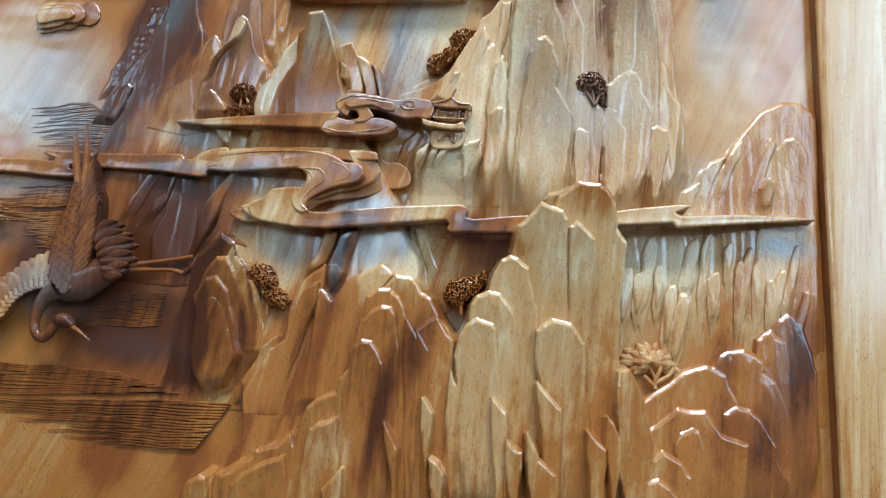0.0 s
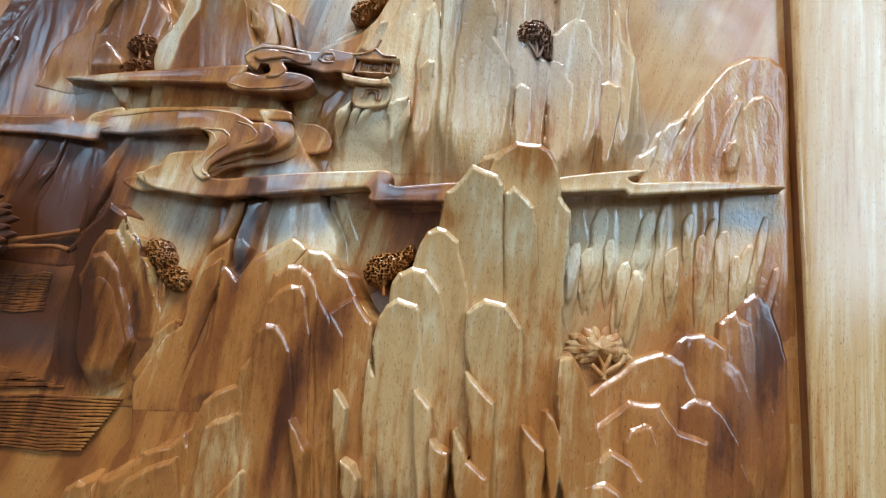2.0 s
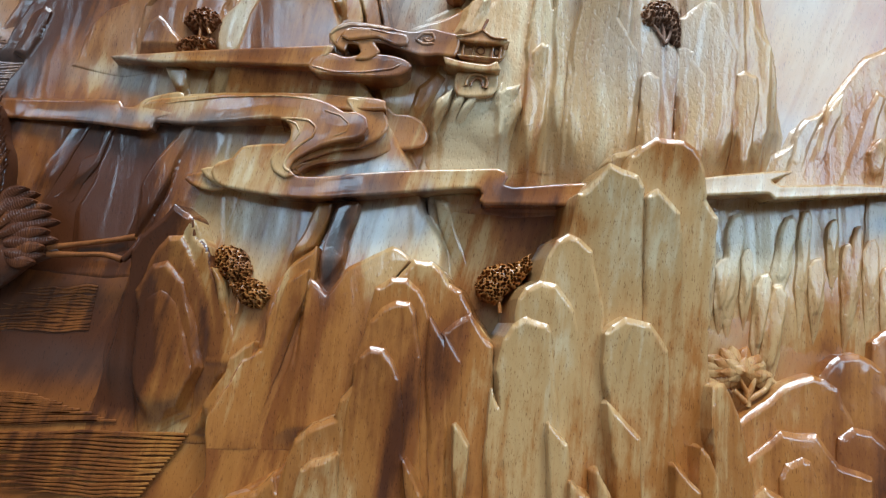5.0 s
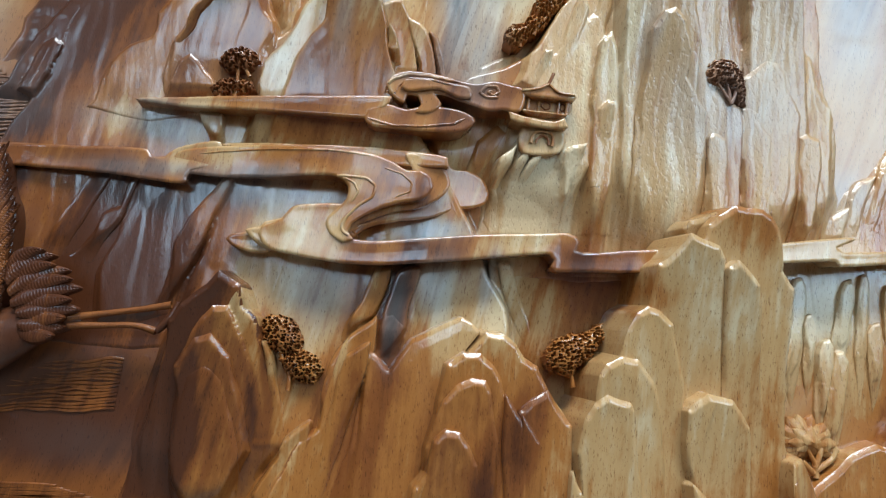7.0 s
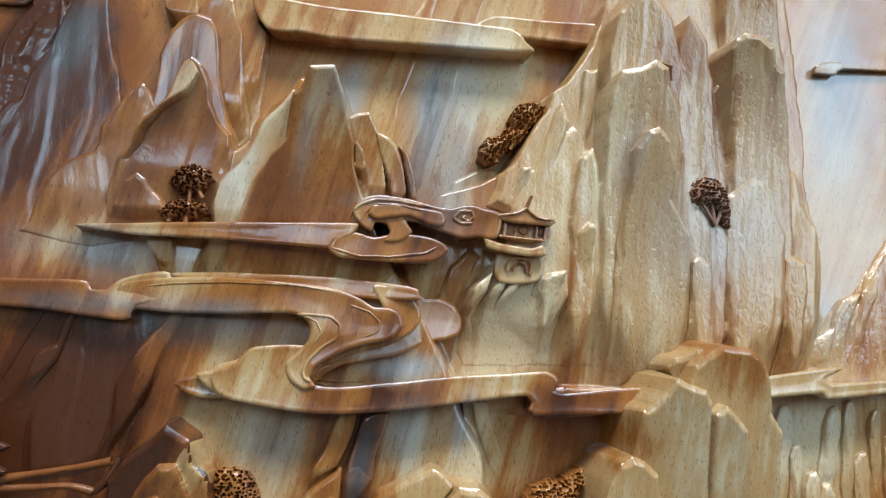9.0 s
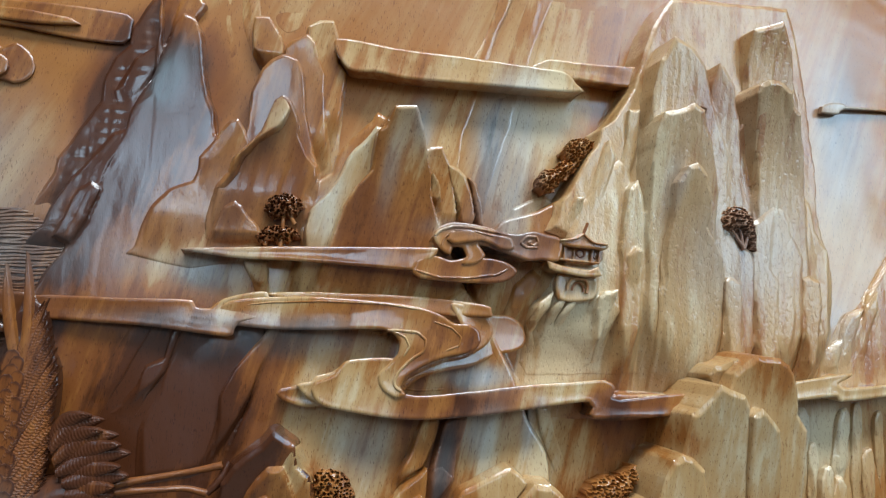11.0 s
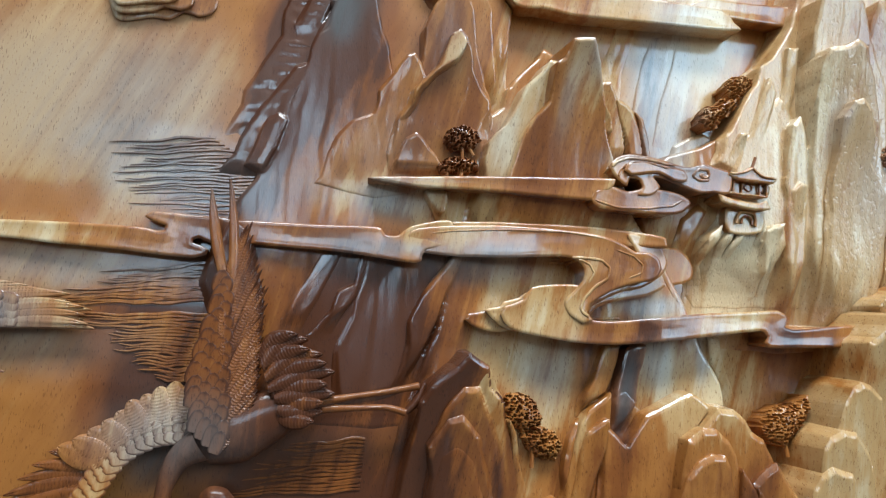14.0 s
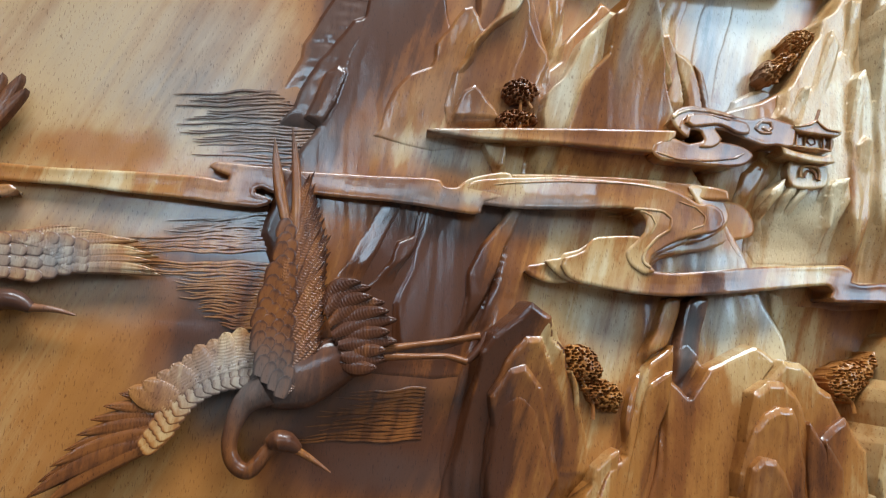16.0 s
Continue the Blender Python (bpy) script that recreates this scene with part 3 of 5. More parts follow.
slab(left, "rock_blade", [(-458, 654), (-442, 582), (-434, 547), (-428, 522), (-423, 527), (-424, 565), (-435, 659)], 0.1, 0.1, 0.446, smooth=1, foot=0)
slab(left, "rock_blade", [(-428, 659), (-420, 566), (-414, 545), (-407, 527), (-403, 535), (-403, 573), (-414, 661)], 1.6, 1.6, 0.47, smooth=1, foot=0)
slab(left, "rock_blade", [(-405, 665), (-395, 590), (-385, 565), (-375, 558), (-362, 566), (-354, 603), (-355, 675)], -2.9, -2.9, 0.366, smooth=1, foot=0)
slab(left, "rock_blade", [(-407, 564), (-408, 530), (-398, 513), (-384, 506), (-373, 519), (-378, 544), (-393, 566)], 17, 14, 0.4, smooth=1, blend=0.4)
slab(left, "peak", [(-354, 561), (-342, 569), (-329, 570), (-323, 554), (-320, 526), (-312, 516), (-314, 489), (-317, 416), (-351, 425), (-351, 534)], 17, 12, 0.36, smooth=1, blend=0.4)
slab(left, "peak", [(-374, 534), (-364, 544), (-354, 550), (-345, 542), (-342, 527), (-334, 510), (-332, 474), (-322, 415), (-344, 396), (-380, 440)], 21, 13, 0.42, smooth=1, blend=0.4)
slab(left, "peak", [(-404, 481), (-395, 505), (-387, 515), (-374, 522), (-362, 518), (-355, 504), (-352, 481), (-347, 453), (-339, 425), (-333, 413), (-329, 339), (-404, 323), (-437, 348), (-411, 418), (-406, 447)], 27, 14, 0.5, smooth=1, blend=0.4)
slab(left, "peak", [(-502, 315), (-495, 324), (-491, 343), (-484, 362), (-477, 372), (-469, 380), (-451, 389), (-447, 399), (-446, 412), (-437, 423), (-428, 438), (-420, 448), (-413, 451), (-406, 442), (-401, 429), (-367, 410), (-362, 329), (-444, 305)], 24, 10, 0.36, smooth=1, blend=0.4)
slab(left, "peak", [(-429, 383), (-419, 398), (-415, 412), (-405, 424), (-390, 439), (-383, 457), (-379, 468), (-371, 473), (-363, 467), (-358, 455), (-355, 439), (-345, 421), (-336, 411), (-335, 400), (-341, 387), (-343, 376), (-341, 332), (-430, 327), (-436, 348)], 40, 16, 0.52, smooth=1, blend=0.4)
# lit bevel on the peak's left: the light is put into its paler tone
slab(left, "rock_face", [(-429, 380), (-419, 396), (-415, 411), (-405, 422), (-390, 436), (-383, 457), (-379, 468), (-373, 472), (-365, 459), (-373, 441), (-392, 426), (-404, 411), (-409, 395), (-420, 381)], 24, 41, 0, smooth=1, axis='x', edge=1.2, blend=0.4)
slab(left, "peak", [(-433, 325), (-426, 347), (-419, 363), (-409, 369), (-403, 365), (-395, 355), (-387, 348), (-377, 328)], 25, 19, 0.5, smooth=1, blend=0.4)
slab(left, "rock_face", [(-444, 257), (-451, 230), (-458, 209), (-461, 193), (-468, 178), (-475, 160), (-472, 113), (-417, 124), (-383, 196), (-374, 256)], 3, 7, 0.66, axis='x', smooth=1, blend=0.4)
slab(left, "rock_blade", [(-488, 255), (-501, 227), (-508, 217), (-521, 191), (-534, 168), (-512, 166), (-492, 205), (-470, 256)], 5, 5, 0.6, smooth=1, foot=0.3, sink=6, blend=0.4)
slab(left, "rock_blade", [(-454, 253), (-460, 224), (-474, 217), (-479, 200), (-491, 184), (-500, 174), (-480, 170), (-471, 190), (-458, 211), (-446, 254)], 8, 8, 0.62, smooth=1, foot=0.3, sink=8, blend=0.4)
slab(left, "rock_blade", [(-368, 254), (-385, 233), (-398, 216), (-409, 190), (-409, 169), (-416, 144), (-419, 124), (-407, 127), (-396, 152), (-383, 186), (-374, 217), (-359, 254)], 15, 12, 0.3, smooth=1, foot=0.2, sink=5, blend=0.4)
slab(left, "rock_blade", [(-374, 218), (-383, 181), (-401, 149), (-407, 127), (-335, 156), (-314, 220), (-332, 256), (-362, 254)], 13, 10, 0.45, smooth=1, foot=0.2, sink=5, blend=0.4)
slab(left, "rock_blade", [(-397, 315), (-392, 303), (-383, 283), (-372, 284), (-376, 301), (-376, 315)], 17.5, 14.5, 0.43, smooth=1, foot=0)
central = thing('carved_central_mountain', 'brown lacquered pointed mountain carved behind the clouds', 'carved mountain')
slab(central, "rock_face", [(-413, 97), (-392, 156), (-370, 230), (-352, 279), (-345, 314), (-347, 337), (-348, 365), (-340, 392), (-321, 408), (-316, 428), (-300, 450), (-285, 465), (-279, 476), (-265, 466), (-231, 428), (-218, 379), (-189, 311), (-152, 258), (-132, 219), (-117, 177), (-96, 145), (-82, -5), (-423, -3)], 6, 27, 0.414, smooth=1, axis='x')
slab(central, "rock_blade", [(-165, 343), (-143, 439), (-127, 488), (-111, 545), (-94, 613), (-67, 710), (40, 731), (6, 630), (-10, 538), (-35, 486), (-90, 367), (-137, 345)], -7, -7, 0.27, smooth=1, foot=0.35)
slab(central, "rock_blade", [(-215, 451), (-206, 481), (-195, 508), (-181, 545), (-163, 583), (-132, 676), (-115, 680), (-151, 584), (-165, 534), (-176, 498), (-188, 460), (-198, 355), (-217, 354)], 1.8, 1.8, 0.51, smooth=1, foot=0.35)
slab(central, "rock_blade", [(-194, 350), (-177, 420), (-166, 474), (-151, 512), (-128, 590), (-96, 685), (-65, 691), (-102, 594), (-123, 527), (-136, 477), (-149, 436), (-159, 402), (-169, 356)], -0.2, -0.2, 0.446, smooth=1, foot=0.35)
slab(central, "rock_blade", [(-146, 351), (-132, 387), (-115, 398), (-99, 404), (-86, 397), (-81, 357)], 5.6, 5.6, 0.27, smooth=1, foot=0.35)
slab(central, "rock_blade", [(-233, 433), (-226, 437), (-215, 438), (-210, 430), (-205, 422), (-192, 363), (-186, 337), (-211, 335), (-222, 371), (-227, 406)], 34, 20, 0.55, smooth=1, blend=0.4)
slab(central, "rock_blade", [(-207, 421), (-196, 418), (-189, 411), (-182, 394), (-176, 369), (-177, 337), (-191, 336), (-196, 377)], 31, 22, 0.42, smooth=1, blend=0.4)
slab(central, "rock_blade", [(-187, 411), (-181, 397), (-177, 374), (-172, 338), (-160, 339), (-170, 385), (-178, 405)], 28, 20, 0.5, smooth=1, blend=0.4)
# left-lit facet of the central peak, light painted in as the palest tone
slab(central, "rock_face", [(-345, 328), (-344, 350), (-342, 364), (-334, 375), (-325, 383), (-317, 395), (-311, 408), (-306, 418), (-300, 426), (-291, 436), (-282, 448), (-274, 447), (-272, 414), (-292, 378), (-307, 328), (-318, 288), (-362, 276), (-356, 305)], 46, 26, 0, smooth=1, axis='z', blend=0.4)
slab(central, "peak", [(-267, 460), (-247, 462), (-242, 451), (-238, 443), (-235, 430), (-231, 417), (-226, 403), (-223, 380), (-216, 361), (-207, 342), (-185, 295), (-213, 273), (-333, 258), (-340, 286), (-324, 325), (-317, 350), (-311, 368), (-299, 388), (-286, 403), (-283, 420), (-280, 439), (-274, 444), (-269, 456)], 71, 30, 0.6, smooth=1, blend=0.4)
slab(central, "rock_blade", [(-225, 406), (-219, 399), (-214, 386), (-212, 375), (-220, 371), (-226, 382)], 44, 34, 0.3, smooth=1, blend=0.4)
slab(central, "rock_face", [(-187, 319), (-172, 348), (-145, 372), (-109, 384), (-83, 399), (-48, 406), (-41, 222), (-146, 219), (-170, 268)], 8.3, 27.3, 0.35, smooth=1, foot=0.45, sink=36, axis='x')
slab(central, "rock_blade", [(-134, 305), (-116, 321), (-108, 313), (-126, 279), (-140, 259), (-148, 266)], 21, 18, 0.47, foot=0.6, sink=8)
slab(central, "rock_blade", [(-185, 176), (-188, 162), (-194, 140), (-195, 122), (-203, 101), (-213, 86), (-219, 87), (-223, 96), (-220, 116), (-217, 136), (-211, 155), (-206, 172), (-196, 177)], 33, 31, 0.62, smooth=1, blend=0.4)
slab(central, "rock_blade", [(-225, 174), (-211, 175), (-216, 149), (-224, 130), (-237, 120), (-250, 104), (-253, 109), (-249, 125), (-236, 145)], 31, 28, 0.36, smooth=1, blend=0.4)
slab(central, "rock_face", [(-118, 193), (35, 201), (32, 144), (-12, 121), (-76, 72), (-98, 107), (-111, 148)], 16, 3, 0.5, smooth=1, blend=0.4)
slab(central, "rock_blade", [(-113, 187), (-100, 185), (-86, 149), (-78, 124), (-83, 113), (-97, 139)], 18, 6, 0.42, smooth=1, blend=0.4)
cliff = thing('carved_cliff', 'tall pale chiselled cliff of stepped rock columns', 'carved cliff')
slab(cliff, "rock_face", [(19, 599), (2, 550), (-7, 525), (-21, 504), (-32, 488), (-46, 478), (-51, 458), (-67, 435), (-78, 417), (-91, 400), (-96, 378), (-103, 362), (-63, 343), (-84, 306), (-124, 258), (-137, 195), (-102, 175), (-32, 172), (51, 179), (171, 181), (231, 211), (243, 275), (235, 323), (222, 373), (219, 419), (216, 477), (211, 524), (204, 572), (199, 609), (190, 645), (42, 638)], 42, 27, 0.36, flute=1)
slab(cliff, "peak", [(5, 509), (12, 546), (27, 573), (47, 564), (63, 547), (68, 531), (74, 510), (84, 485), (97, 460), (109, 180), (-2, 178), (3, 399), (4, 478)], 71, 30, 0.3)
slab(cliff, "peak", [(82, 552), (91, 543), (100, 528), (103, 508), (108, 487), (112, 450), (116, 407), (117, 180), (71, 179), (73, 505), (76, 532)], 66, 29, 0.34)
slab(cliff, "peak", [(129, 599), (125, 563), (127, 492), (131, 412), (188, 417), (196, 532), (182, 584), (165, 612)], 66, 29, 0.3)
slab(cliff, "peak", [(7, 478), (10, 484), (28, 489), (41, 495), (53, 489), (57, 474), (64, 460), (70, 436), (77, 416), (85, 180), (-8, 178), (-5, 369), (0, 415), (2, 455)], 77, 32, 0.28)
slab(cliff, "rock_face", [(45, 492), (46, 497), (60, 496), (68, 486), (80, 456), (71, 452), (53, 450)], 70, 30, 0.44, foot=0.3, sink=8)
slab(cliff, "peak", [(121, 519), (124, 527), (132, 532), (146, 532), (161, 523), (167, 510), (176, 503), (180, 486), (188, 456), (193, 413), (199, 359), (196, 182), (105, 180), (127, 327), (130, 409), (128, 472), (124, 501)], 77, 31, 0.28, power=4)
slab(cliff, "rock_blade", [(116, 486), (120, 494), (128, 497), (135, 501), (136, 423), (132, 400), (124, 383), (120, 411)], 42, 30, 0.5, foot=0.2, sink=6)
slab(cliff, "peak", [(24, 413), (31, 424), (33, 429), (43, 432), (50, 427), (55, 422), (62, 396), (61, 372), (70, 360), (77, 348), (83, 340), (86, 297), (84, 180), (6, 178), (13, 319), (16, 354), (22, 379)], 73, 35, 0.28)
slab(cliff, "peak", [(127, 384), (135, 390), (150, 402), (162, 400), (169, 387), (171, 373), (179, 360), (184, 347), (176, 182), (112, 180), (125, 327)], 39, 33, 0.27)
slab(cliff, "peak", [(89, 365), (95, 367), (101, 369), (110, 361), (122, 353), (125, 337), (121, 181), (83, 180)], 37, 33.5, 0.3)
slab(cliff, "peak", [(123, 352), (131, 351), (140, 346), (138, 338), (151, 322), (145, 181), (120, 181)], 36.5, 34, 0.27)
slab(cliff, "peak", [(88, 317), (92, 322), (97, 321), (105, 316), (106, 304), (106, 180), (79, 180)], 40, 36, 0.25)
slab(cliff, "peak", [(183, 325), (191, 330), (203, 324), (204, 304), (196, 182), (171, 182)], 36, 33, 0.27)
slab(cliff, "peak", [(196, 417), (203, 409), (206, 382), (212, 369), (221, 360), (221, 322), (215, 183), (184, 182)], 34, 31, 0.26)
slab(cliff, "peak", [(-17, 408), (-9, 418), (-3, 397), (1, 356), (0, 304), (-5, 177), (-43, 177), (-29, 344), (-22, 385)], 46, 30, 0.26)
slab(cliff, "rock_blade", [(-20, 339), (-12, 347), (-7, 344), (-9, 314), (-14, 299), (-22, 243), (-34, 232), (-25, 303)], 42, 28, 0.3)
slab(cliff, "rock_blade", [(-36, 463), (-29, 445), (-40, 403), (-56, 370), (-66, 332), (-82, 318), (-72, 369), (-59, 402), (-49, 430)], 37, 29, 0.24, foot=0.3, sink=6)
slab(cliff, "rock_blade", [(-12, 498), (-16, 466), (-26, 421), (-40, 382), (-53, 333), (-37, 334), (-21, 400), (-5, 445), (-1, 499)], 40, 29, 0.27, foot=0.3, sink=8)
slab(cliff, "rock_blade", [(-53, 294), (-47, 300), (-33, 302), (-36, 291), (-42, 272), (-49, 232), (-63, 222), (-57, 261)], 41, 28, 0.24, foot=0.4, sink=10)
slab(cliff, "rock_blade", [(-65, 397), (-67, 380), (-77, 368), (-91, 356), (-83, 378), (-72, 396)], 36, 28, 0.25, foot=0.2, sink=5)
slab(cliff, "peak", [(-38, 428), (-24, 442), (4, 403), (10, 337), (2, 219), (-120, 215), (-127, 229), (-121, 258), (-110, 289), (-99, 304), (-89, 341), (-69, 387)], 31, 30, 0.31, flute=0.6, foot=0.5, sink=16)
slab(cliff, "rock_blade", [(-28, 318), (-14, 345), (-5, 348), (-7, 325), (-11, 301), (-19, 262), (-32, 261)], 34.5, 33, 0.318, foot=0.8, sink=28, flute=0.3)
slab(cliff, "rock_blade", [(-47, 295), (-32, 301), (-30, 282), (-37, 262), (-43, 222), (-52, 222)], 34.5, 33, 0.318, foot=0.8, sink=28, flute=0.3)
slab(cliff, "rock_blade", [(-63, 282), (-50, 311), (-54, 276), (-65, 255), (-78, 252)], 34.5, 33, 0.318, foot=0.8, sink=28, flute=0.3)
slab(cliff, "rock_blade", [(-122, 270), (-113, 287), (-100, 299), (-105, 282), (-115, 258), (-110, 239), (-118, 238)], 34.5, 33, 0.318, foot=0.8, sink=28, flute=0.3)
slab(cliff, "rock_blade", [(-102, 278), (-93, 291), (-85, 296), (-91, 279), (-102, 254), (-108, 253)], 34.5, 33, 0.318, foot=0.8, sink=28, flute=0.3)
slab(cliff, "rock_blade", [(-91, 277), (-83, 289), (-72, 295), (-83, 274), (-93, 252), (-100, 252)], 34.5, 33, 0.318, foot=0.8, sink=28, flute=0.3)
right = thing('carved_right_mountain', 'brown and golden fluted rocks carved beside the frame', 'carved mountain')
slab(right, "rock_face", [(209, 227), (234, 249), (264, 269), (282, 294), (294, 318), (313, 346), (332, 367), (354, 378), (376, 377), (392, 365), (402, 345), (397, -32), (140, -49), (145, 188)], 7, 3, 0.35, flute=1.5, foot=0.4, sink=14)
slab(right, "peak", [(218, 244), (240, 261), (251, 281), (275, 297), (299, 328), (316, 349), (334, 365), (351, 377), (370, 373), (389, 364), (398, 332), (391, 221), (216, 212)], 3.2, 1.2, 0.454, flute=0.8, foot=0.3, sink=4)
slab(right, "peak", [(268, 215), (280, 243), (299, 285), (313, 310), (330, 326), (349, 346), (363, 357), (381, 347), (391, 333), (389, 220)], 7.3, 3.3, 0.502, flute=0.8, foot=0.4, sink=5)
slab(right, "peak", [(340, 217), (346, 312), (358, 326), (368, 329), (376, 323), (384, 306), (383, 219)], 12.2, 6.2, 0.438, flute=0.5, foot=0.5, sink=6)
slab(right, "rock_blade", [(318, 216), (322, 259), (335, 272), (340, 266), (337, 216)], 16.7, 10.7, 0.374, flute=0.4, foot=0.5, sink=6)
slab(right, "rock_blade", [(252, 214), (273, 266), (288, 305), (304, 323), (301, 302), (279, 249), (266, 215)], 8.5, 6.5, 0.414, flute=0.4, foot=0.4, sink=5)
slab(right, "rock_blade", [(238, 213), (251, 273), (264, 294), (283, 302), (269, 269), (250, 214)], 8.1, 6.1, 0.374, flute=0.4, foot=0.4, sink=5)
slab(right, "rock_blade", [(213, 223), (220, 247), (242, 262), (250, 266), (239, 217)], 8.3, 6.3, 0.374, flute=0.4, foot=0.4, sink=5)
slab(right, "rock_blade", [(290, 214), (309, 264), (325, 303), (339, 328), (346, 320), (329, 268), (315, 216)], 11.6, 8.6, 0.454, flute=0.4, foot=0.4, sink=5)
slab(right, "rock_face", [(322, 215), (391, 219), (378, 47), (299, 43), (313, 150)], 7.4, 4.4, 0.286, flute=0.5, foot=0.4, sink=16)
slab(right, "rock_blade", [(146, 86), (152, 136), (159, 147), (166, 149), (168, 140), (165, 92), (154, 46)], 9, 9, 0.286, foot=0.6, sink=7, flute=0.5)
slab(right, "rock_blade", [(165, 95), (167, 134), (172, 142), (179, 144), (182, 136), (180, 100), (171, 64)], 9, 9, 0.334, foot=0.6, sink=7, flute=0.5)
slab(right, "rock_blade", [(171, 107), (181, 173), (187, 188), (194, 191), (198, 181), (191, 116), (177, 56)], 9, 9, 0.286, foot=0.6, sink=7, flute=0.5)
slab(right, "rock_blade", [(191, 101), (193, 143), (197, 151), (202, 154), (204, 148), (202, 106), (195, 67)], 9, 9, 0.31, foot=0.6, sink=7, flute=0.5)
slab(right, "rock_blade", [(200, 62), (207, 116), (212, 127), (218, 130), (221, 123), (216, 68), (205, 19)], 9, 9, 0.31, foot=0.6, sink=7, flute=0.5)
slab(right, "rock_blade", [(207, 45), (218, 103), (224, 117), (231, 119), (235, 110), (228, 51), (213, -2)], 9, 9, 0.286, foot=0.6, sink=7, flute=0.5)
slab(right, "rock_blade", [(222, 129), (233, 178), (239, 188), (246, 191), (249, 183), (242, 135), (227, 90)], 9, 9, 0.35, foot=0.6, sink=7, flute=0.5)
slab(right, "rock_blade", [(245, 117), (252, 180), (257, 195), (262, 197), (264, 190), (258, 124), (248, 66)], 9, 9, 0.302, foot=0.6, sink=7, flute=0.5)
slab(right, "rock_blade", [(257, 94), (258, 138), (264, 146), (271, 149), (273, 141), (271, 99), (262, 60)], 9, 9, 0.35, foot=0.6, sink=7, flute=0.5)
slab(right, "rock_blade", [(277, 139), (279, 178), (283, 186), (288, 189), (290, 183), (289, 144), (282, 107)], 9, 9, 0.286, foot=0.6, sink=7, flute=0.5)
slab(right, "rock_blade", [(288, 93), (291, 150), (295, 162), (300, 165), (302, 159), (299, 99), (291, 47)], 9, 9, 0.278, foot=0.6, sink=7, flute=0.5)
slab(right, "rock_blade", [(289, 101), (303, 167), (308, 181), (313, 183), (315, 176), (306, 109), (291, 50)], 9, 9, 0.342, foot=0.6, sink=7, flute=0.5)
slab(right, "rock_blade", [(310, 101), (312, 156), (318, 167), (325, 169), (328, 161), (325, 107), (314, 58)], 9, 9, 0.286, foot=0.6, sink=7, flute=0.5)
slab(right, "rock_blade", [(325, 86), (327, 130), (332, 140), (337, 142), (339, 136), (337, 92), (329, 51)], 9, 9, 0.318, foot=0.6, sink=7, flute=0.5)
slab(right, "rock_blade", [(327, 93), (340, 143), (346, 153), (351, 156), (353, 149), (344, 100), (329, 54)], 9, 9, 0.318, foot=0.6, sink=7, flute=0.5)
slab(right, "rock_blade", [(345, 109), (360, 172), (365, 186), (369, 188), (371, 182), (361, 117), (346, 59)], 9, 9, 0.286, foot=0.6, sink=7, flute=0.5)
slab(right, "rock_blade", [(352, 54), (369, 115), (373, 129), (378, 131), (380, 126), (369, 60), (353, 4)], 9, 9, 0.302, foot=0.6, sink=7, flute=0.5)
slab(right, "rock_face", [(142, 18), (155, 22), (170, -2), (179, -28), (190, -60), (198, -164), (139, -158), (139, -19)], 62, 22, 0.36, axis='x', smooth=1)
slab(right, "peak", [(313, 65), (333, 84), (342, 94), (352, 102), (359, 100), (369, 83), (377, 60), (384, 32), (386, -39), (384, -154), (302, -160)], 9, 9, 0.66)
slab(right, "peak", [(313, 68), (323, 77), (331, 82), (337, 73), (348, 68), (351, 36), (355, -30), (359, -155), (301, -159)], 12, 12, 0.52)
slab(right, "peak", [(248, 27), (258, 32), (271, 46), (279, 53), (298, 56), (310, 50), (319, 42), (321, 29), (334, 18), (344, -9), (353, -51), (357, -154), (247, -162)], 15, 15, 0.5)
slab(right, "peak", [(174, -15), (186, -7), (203, 5), (214, 14), (225, 23), (239, 29), (253, 34), (261, 31), (275, 23), (278, 10), (287, -8), (290, -55), (291, -158), (175, -167)], 18, 18, 0.44)
slab(right, "peak", [(271, -22), (285, -12), (301, -15), (311, -24), (319, -37), (330, -55), (332, -73), (342, -93), (347, -153), (266, -159), (268, -45)], 22, 22, 0.52)
slab(right, "peak", [(172, -51), (188, -42), (202, -30), (217, -18), (232, -20), (249, -19), (256, -30), (267, -45), (280, -50), (296, -54), (297, -156), (174, -165)], 25, 25, 0.38)
slab(right, "peak", [(211, -59), (217, -47), (232, -40), (240, -44), (245, -57), (249, -77), (252, -158), (206, -162)], 29, 29, 0.36)
slab(right, "peak", [(171, -83), (187, -77), (198, -67), (206, -73), (219, -80), (230, -95), (235, -159), (173, -163)], 32, 32, 0.34)
slab(right, "peak", [(162, -110), (175, -104), (191, -99), (206, -107), (214, -120), (219, -189), (162, -193)], 36, 36, 0.34)
slab(right, "peak", [(148, 19), (156, 21), (161, 15), (171, -4), (170, -46), (169, -193), (147, -195), (146, -9)], 36, 36, 0.4)
hill = thing('carved_hill', 'dark and amber carved hill with nested ridges', 'carved hill')
slab(hill, "rock_face", [(-339, -236), (-345, -139), (-313, -85), (-314, -32), (-303, -7), (-284, 24), (-266, 33), (-265, 73), (-254, 103), (-234, 125), (-207, 132), (-144, 71), (-125, 16), (-111, -224)], 36, 10, 0.48, axis='x', flute=0.8)
slab(hill, "rock_face", [(-434, -39), (-424, 8), (-413, 56), (-403, 94), (-398, 120), (-388, 135), (-376, 145), (-367, 152), (-358, 163), (-353, 160), (-340, 152), (-336, 135), (-326, 126), (-320, 107), (-310, 88), (-299, 50), (-294, 12), (-309, -17), (-326, -50), (-435, -66)], 47, 4, 1.15, power=1.8, foot=0.35, sink=14)
